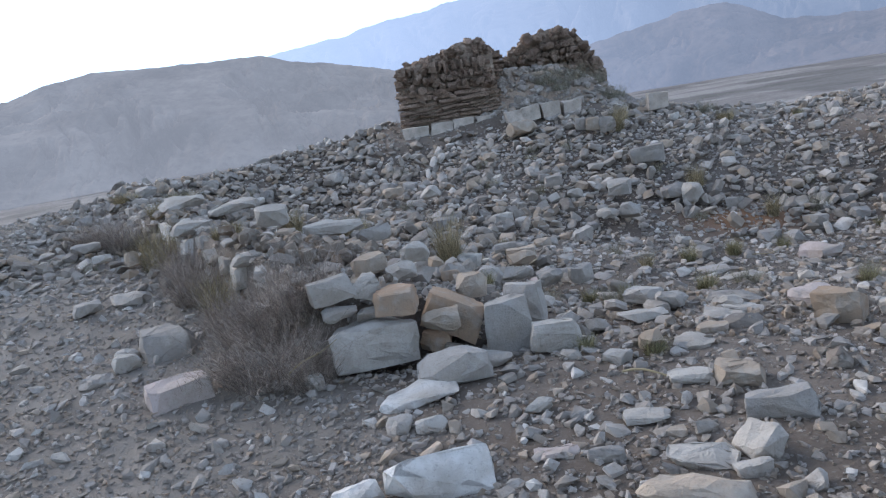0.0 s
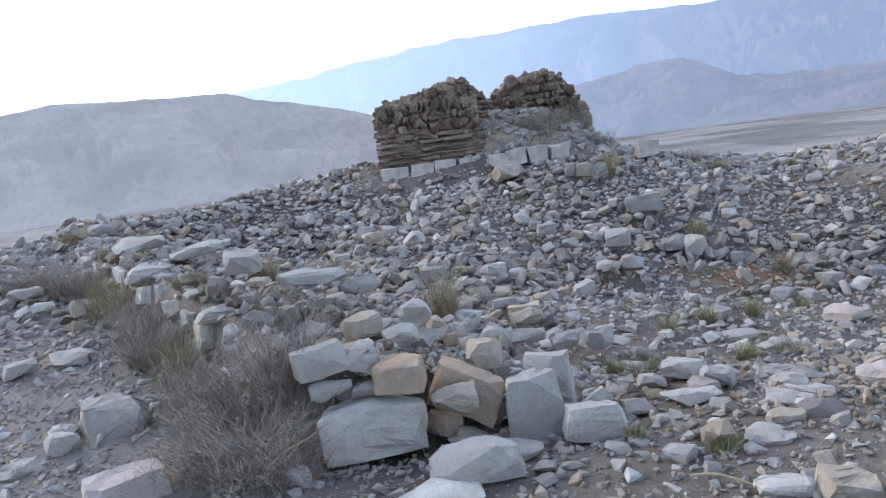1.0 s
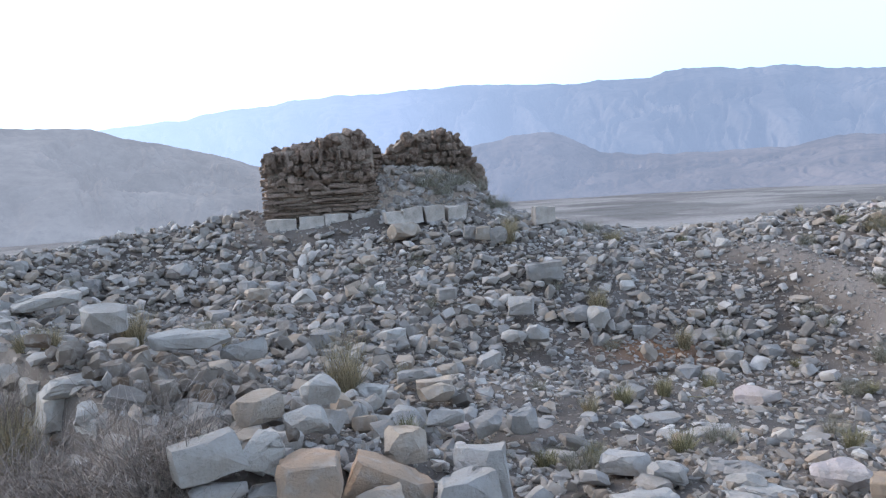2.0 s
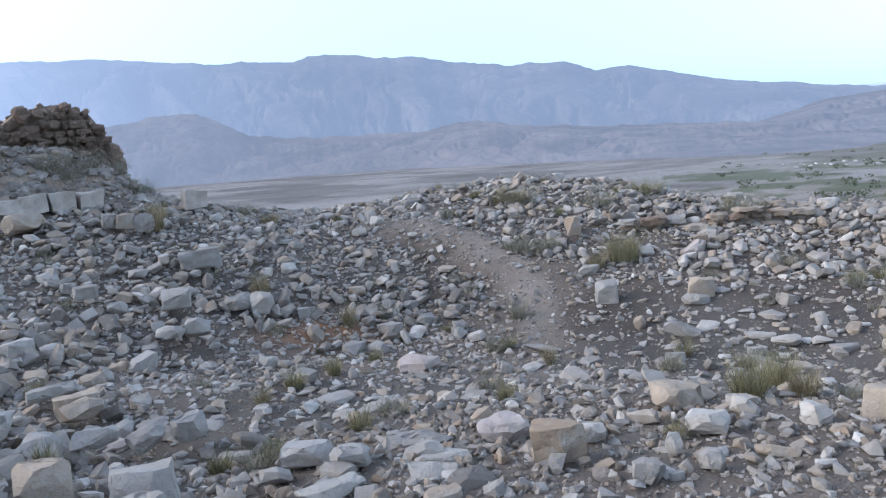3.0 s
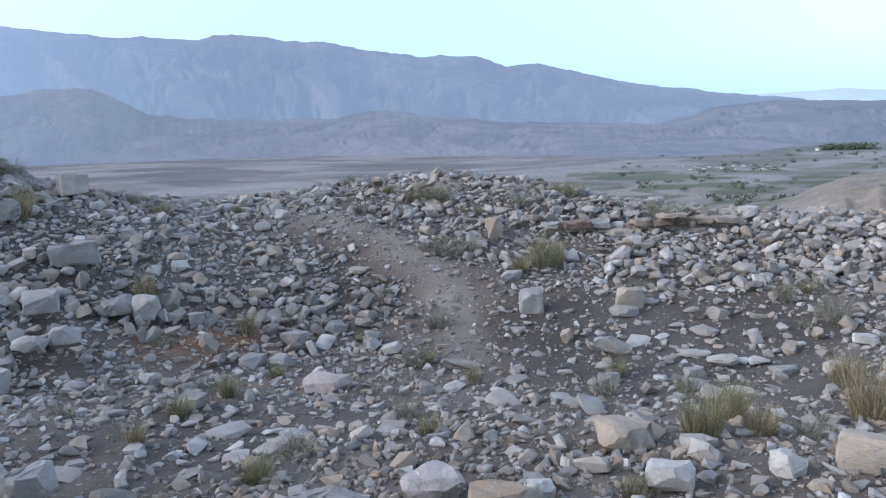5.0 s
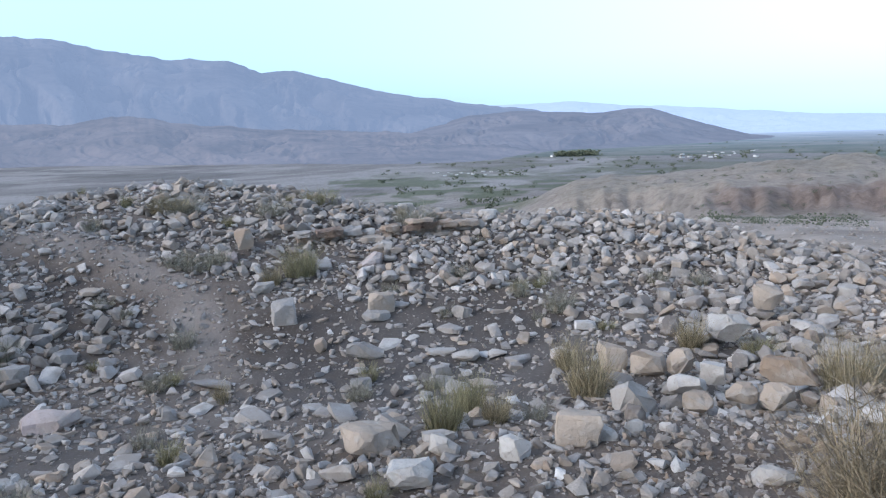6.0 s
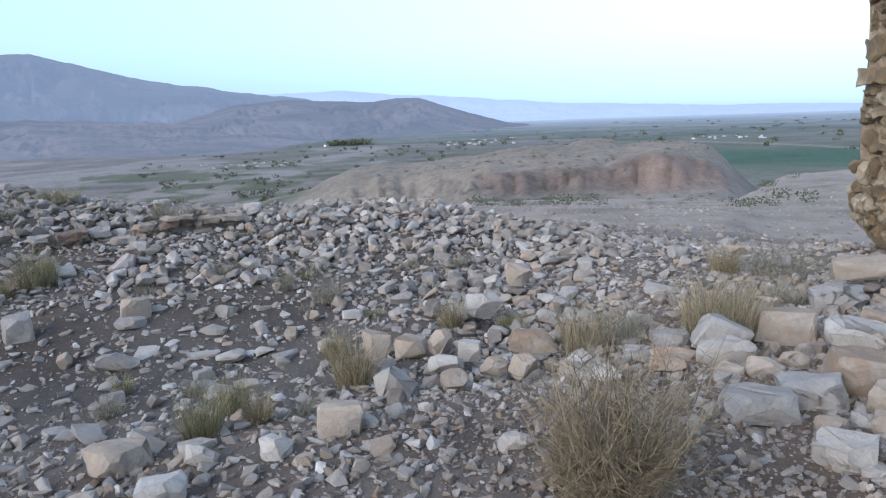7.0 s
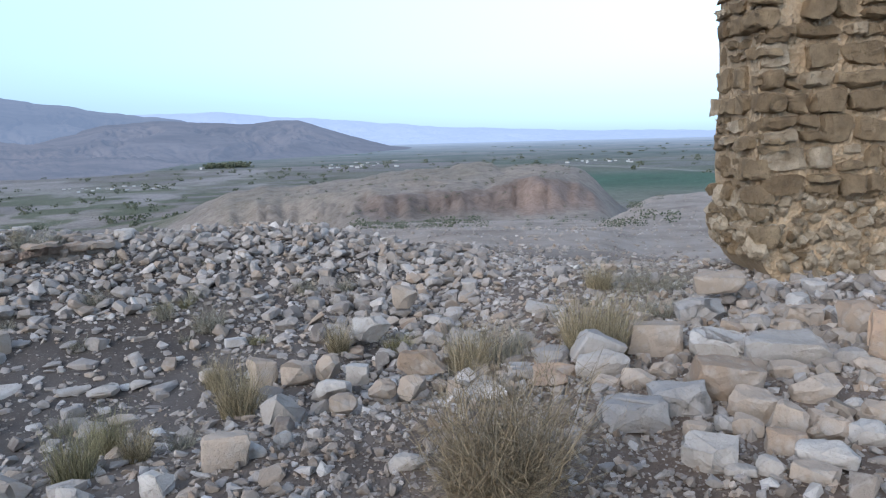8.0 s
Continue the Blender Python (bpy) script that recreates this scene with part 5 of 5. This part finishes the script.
# the ruin on the mound: two standing lumps of thin-coursed masonry on pale footing blocks
def mound_ruin():
    ruin = new("ruined_tower")
    tagged(ruin, "crumbling brown coursed-stone ruin on the mound top", "ruin")
    mats = [RUIN_STONE]
    o1 = (-0.52, 11.15, 0.0)

    def top1(u):
        return float(np.interp(u, [0, 0.08, 0.12, 0.5, 1.0, 1.3, 1.5, 1.62], [1.9, 1.95, 2.08, 2.13, 2.27, 2.28, 2.1, 1.7])) + wobble(u, 13, 0.05)

    rough_core("core", ruin, o1, 0, 0.04, 1.5, 1.0, top1, 1.0, RUIN_CORE, 15, None, 0.06, 0.06)
    def right1(z):
        return float(np.interp(z, [1.1, 1.5, 2.0, 2.3], [1.55, 1.48, 1.42, 1.35]))

    lay_courses(ruin, o1, 0, 1.17, 1.62, lambda z: wobble(z, 19, 0.03), right1, top1, (0.025, 0.09), (0.10, 0.7), (0.14, 0.24), mats, 71, "stone", 0.1, 0.10, 0.014)
    lay_courses(ruin, o1, 0, 1.62, 2.4, lambda z: 0.03 + wobble(z, 19, 0.05), right1, top1, (0.09, 0.24), (0.05, 0.17), (0.14, 0.26), mats, 75, "stone", 0.14, 0.16, 0.03)
    lay_courses(ruin, (-0.52, 12.15, 0), -90, 1.17, 2.2, lambda z: 0.0, lambda z: 0.98, lambda u: 2.0 + wobble(u, 5, 0.08), (0.04, 0.09), (0.12, 0.36), (0.14, 0.2), mats, 72, "stone", 0.1, 0.08, 0.014)
    lay_courses(ruin, (1.0, 11.3, 0), 80, 1.3, 2.4, lambda z: 0.0, lambda z: 0.85 - 0.3 * (z - 1.3), lambda u: 2.25 - 0.25 * u + wobble(u, 5, 0.1), (0.04, 0.09), (0.10, 0.3), (0.12, 0.2), mats, 73, "stone", 0.2, 0.12, 0.016)
    o2 = (1.05, 12.0, 0.0)

    def top2(u):
        return float(np.interp(u, [0, 0.3, 0.55, 0.8, 1.1, 1.4, 1.5, 1.62, 1.9], [1.88, 2.05, 2.26, 2.33, 2.33, 2.2, 2.05, 1.75, 1.5])) + wobble(u, 23, 0.05)

    rough_core("core", ruin, o2, 0, 0.0, 1.8, 1.0, top2, 0.8, RUIN_CORE, 25, None, 0.06, 0.08)
    lay_courses(ruin, o2, 0, 1.62, 2.4, lambda z: 0.02, lambda z: float(np.interp(z, [1.5, 1.8, 2.1, 2.4], [1.8, 1.6, 1.5, 1.35])), top2, (0.07, 0.2), (0.06, 0.2), (0.14, 0.24), mats, 74, "stone", 0.18, 0.18, 0.03)
    g = random.Random(91)
    shared = []
    for k in range(8):
        me = bpy.data.meshes.new("rubble_stone")
        bm = weathered("r", 0.15, 0.12, 0.10, 7100 + k)
        bm.to_mesh(me)
        bm.free()
        me.materials.append(RUIN_STONE)
        shared.append(me)
    # broken stones standing out of the worn faces
    for _ in range(130):
        if g.random() < 0.6:
            u = g.uniform(0.1, 1.45)
            z = g.uniform(1.5, top1(u) - 0.03)
            at = (o1[0] + u, o1[1] - 0.03 + g.uniform(-0.05, 0.04) + 0.1 * (z - 1.5), z)
        else:
            u = g.uniform(0.1, 1.7)
            at = (o2[0] + u, o2[1] - 0.04 + g.uniform(-0.05, 0.04), g.uniform(1.65, max(1.7, top2(u) - 0.03)))
        ob = new("rubble_stone", g.choice(shared))
        ob.parent = ruin
        s = g.uniform(0.5, 1.25)
        ob.matrix_basis = pose(*at, g.uniform(0, 360), g.uniform(-40, 40), g.uniform(0, 360)) @ Matrix.Diagonal((s, s, s * 0.8, 1))
    for _ in range(120):
        if g.random() < 0.55:
            u = g.uniform(0.1, 1.5)
            at = (o1[0] + u, o1[1] + g.uniform(0.02, 0.9), top1(u) + g.uniform(-0.03, 0.03))
        else:
            u = g.uniform(0.1, 1.75)
            at = (o2[0] + u, o2[1] + g.uniform(-0.05, 0.6), top2(u) + g.uniform(-0.12, 0.02))
        ob = new("rubble_stone", g.choice(shared))
        ob.parent = ruin
        s = g.uniform(0.5, 1.2)
        ob.matrix_basis = pose(*at, g.uniform(0, 360), g.uniform(-40, 40), g.uniform(0, 360)) @ Matrix.Diagonal((s, s, s, 1))
    for k, (x, y, z, w, h, rz) in enumerate(((-0.33, 11.05, 1.08, 0.40, 0.18, 0), (0.06, 11.04, 1.09, 0.34, 0.18, 2), (0.40, 11.05, 1.10, 0.31, 0.18, -2), (0.72, 11.03, 1.1, 0.28, 0.16, 4),
                                             (1.12, 10.62, 1.10, 0.26, 0.19, 3), (1.37, 10.60, 1.11, 0.27, 0.22, -4), (1.65, 10.60, 1.10, 0.30, 0.23, 2), (1.95, 10.62, 1.10, 0.26, 0.2, 6),
                                             (3.18, 10.5, 0.98, 0.3, 0.24, -8))):
        me = block_mesh(9000 + k, w, 0.28, h, 0.01)
        me.materials.append(FOOTING)
        ob = new("footing_block", me)
        ob.parent = ruin
        ob.matrix_basis = pose(x, y, z, 0, 0, rz)


mound_ruin()


def debris_cone():
    """Earth and stones slumped between the two lumps of the ruin."""
    g = np.random.default_rng(77)
    n = 800
    x, y = g.uniform(0.7, 3.4, n), g.uniform(10.9, 12.2, n)
    lift = np.interp(x, [0.7, 1.1, 1.9, 2.6, 3.4], [0.3, 0.55, 0.55, 0.36, 0.0]) * smooth((y - 10.9) / 0.9)
    stone_heap("ruin_debris", "grey debris slumped between the ruin's standing parts", x, y, 0.05 + 0.12 * g.uniform(0, 1, n) ** 2, COARSE, GRAVEL, 78, lift=lift)
    xs, ys = np.meshgrid(np.linspace(0.5, 3.6, 40), np.linspace(10.7, 12.4, 24))
    up = np.interp(xs, [0.5, 1.1, 1.9, 2.6, 3.6], [0.1, 0.55, 0.55, 0.36, -0.1]) * smooth((ys - 10.85) / 0.9) - 0.03
    zs = height(xs.ravel(), ys.ravel()) + up.ravel()
    m = 40
    i, j = np.meshgrid(np.arange(23), np.arange(39), indexing="ij")
    q = np.stack([i * m + j, i * m + j + 1, (i + 1) * m + j + 1, (i + 1) * m + j], -1).reshape(-1, 4)
    ob = mesh_object("debris_earth", np.stack([xs.ravel(), ys.ravel(), zs], 1), q, RUIN_CORE, None, True)
    tagged(ob, "grey-brown earth slumped against the ruin", "earth", "", "structure")


debris_cone()


# low drystone ledge on the far bank
def ledge():
    wall = new("drystone_ledge")
    tagged(wall, "low drystone ledge of brown slabs in the rubble bank", "wall")
    a, b = Vector((6.55, 6.45, 0)), Vector((8.0, 4.85, 0))
    yaw = math.degrees(math.atan2(b.y - a.y, b.x - a.x))
    z = ground_z((a.x + b.x) / 2, (a.y + b.y) / 2)
    rough_core("core", wall, (a.x, a.y, 0), yaw, 0.05, 2.1, z - 0.2, lambda u: z + 0.08 + wobble(u, 31, 0.03), 0.22, RUIN_CORE, 35, None, 0.08, 0.03)
    lay_courses(wall, (a.x, a.y, 0), yaw, z - 0.12, z + 0.22, lambda u: 0.0, lambda u: 2.15, lambda u: z + 0.17 + wobble(u, 41, 0.08), (0.04, 0.11), (0.09, 0.34), (0.2, 0.3), [STONE["k"], STONE["t"], STONE["g"], RUIN_STONE], 81, "slab", 0.26, 0.14, 0.024)


ledge()


# the terrace's retaining wall along the left track
def retaining_wall():
    wall = new("retaining_wall")
    tagged(wall, "low drystone retaining wall of whitish blocks edging the terrace", "wall")
    g = random.Random(17)
    y = 3.62
    k = 0
    while y < 8.7:
        edge = -0.62 - (y - 3.35) * 0.63
        w = g.uniform(0.24, 0.48)
        zt = ground_z(edge + 0.3, y)
        zb = ground_z(edge - 0.2, y)
        n = 2 if zt - zb > 0.22 else 1
        for c in range(n):
            h = max(0.12, (zt - zb) / n) + g.uniform(0, 0.03)
            bm = weathered("b", w, g.uniform(0.24, 0.38), h, 12000 + k)
            k += 1
            ob = part("stone", bm, STONE[g.choice("WWwwg")], wall)
            ob.matrix_basis = pose(edge + 0.06 + g.uniform(-0.03, 0.03), y + w / 2, zb + h * (c + 0.5) - 0.02, g.uniform(-4, 4), g.uniform(-4, 4), 122 + g.uniform(-8, 8))
        y += w * 0.84


retaining_wall()


# ---------- the valley: trees, grove and houses ----------
def tree_clumps(name, label, spots, seed, leaves=20, leaf=0.34):
    g = np.random.default_rng(seed)
    vs, fs, base = [], [], 0
    for x, y, s in spots:
        zs = ground_z(x, y)
        for _ in range(leaves):
            tv, tf = FINE[int(g.integers(0, len(FINE)))]
            c = np.array([x, y, 0.0]) + np.array([g.normal(0, 0.42), g.normal(0, 0.42), g.uniform(0.05, 0.7)]) * s
            c[2] += zs
            v = tv * s * g.uniform(0.35 * leaf, leaf) + c
            vs.append(v)
            fs.append(tf + base)
            base += len(tv)
    ob = mesh_object(name, np.vstack(vs), np.vstack(fs), LEAF)
    tagged(ob, label, "trees", "", "stuff")


def polar(az, d):
    return 0.1 + d * math.sin(radians(az)), 1.5 + d * math.cos(radians(az))


def valley_life():
    g = random.Random(23)
    spots = []
    for _ in range(520):
        az, d = g.uniform(60, 96), 420 * (1800 / 420) ** g.random()
        if float(fbm(np.array([az * 0.4]), np.array([math.log(d) * 7]), 3, 55)[0]) > 0.46:
            spots.append((*polar(az, d), g.uniform(2.0, 5.5)))
    for _ in range(140):
        spots.append((*polar(g.uniform(84, 128), g.uniform(800, 2600)), g.uniform(4, 9)))
    tree_clumps("valley_trees", "scattered dark green bushes and trees in the valley", spots, 61)
    tree_clumps("grove", "dense dark grove beside a white house", [(*polar(g.uniform(73.9, 76.8), g.uniform(1290, 1340)), g.uniform(9, 14)) for _ in range(60)], 62)
    near_brush = []
    for _ in range(60):
        az, d = g.uniform(84, 118), g.uniform(26, 75)
        near_brush.append((*polar(az, d), g.uniform(0.25, 0.7)))
    for _ in range(130):
        near_brush.append((*polar(g.uniform(58, 92), g.uniform(90, 300)), g.uniform(0.6, 1.6)))
    for _ in range(150):
        near_brush.append((*polar(g.uniform(80, 103), g.uniform(150, 330)), g.uniform(0.5, 1.5)))
    for _ in range(40):
        near_brush.append((*polar(g.uniform(82, 110), g.uniform(48, 120)), g.uniform(0.3, 0.8)))
    tree_clumps("hillside_brush", "low green brush on the slope below the bank", near_brush, 63, 70, 0.13)
    house = new("house")
    bm = bmesh.new()
    bmesh.ops.create_cube(bm, size=1, matrix=Matrix.LocRotScale((0, 0, 1.6), None, (8, 6, 3.2)))
    bmesh.ops.bevel(bm, geom=bm.edges[:], offset=0.1, segments=1, affect="EDGES")
    part("wall", bm, WHITEWASH, house)
    bm = bmesh.new()
    bmesh.ops.create_cube(bm, size=1, matrix=Matrix.LocRotScale((0, 0, 3.35), None, (8.6, 6.6, 0.3)))
    part("roof", bm, ROOF, house)
    bm = bmesh.new()
    bmesh.ops.create_cube(bm, size=1, matrix=Matrix.LocRotScale((1, -3.02, 1.05), None, (1.1, 0.1, 2.1)))
    part("door", bm, ROOF, house)
    tagged(house, "small white flat-roofed house in the valley", "house", "valley houses")
    first = True
    rows = [(73.5, 1290, 1.5)]
    rows += [(64.2 + 6.4 * k / 17 + g.uniform(-0.15, 0.15), 850 + g.uniform(-40, 40), g.uniform(0.35, 0.8)) for k in range(18)]
    rows += [(g.uniform(82.5, 88.5), g.uniform(1150, 1500), g.uniform(0.6, 1.3)) for _ in range(22)]
    rows += [(g.uniform(100.5, 106.5), g.uniform(1080, 1250), g.uniform(0.5, 1.1)) for _ in range(12)]
    rows += [(g.uniform(108, 112), g.uniform(1500, 1800), g.uniform(0.8, 1.2)) for _ in range(4)]
    for az, d, s in rows:
        x, y = polar(az, d)
        m = pose(x, y, ground_z(x, y) - 0.2, 0, 0, g.uniform(0, 180))
        ob = house if first else copy_thing(house, m)
        first = False
        ob.matrix_basis = m
        ob.scale = (0.7 * s, 0.7 * s, 0.7 * s)


valley_life()
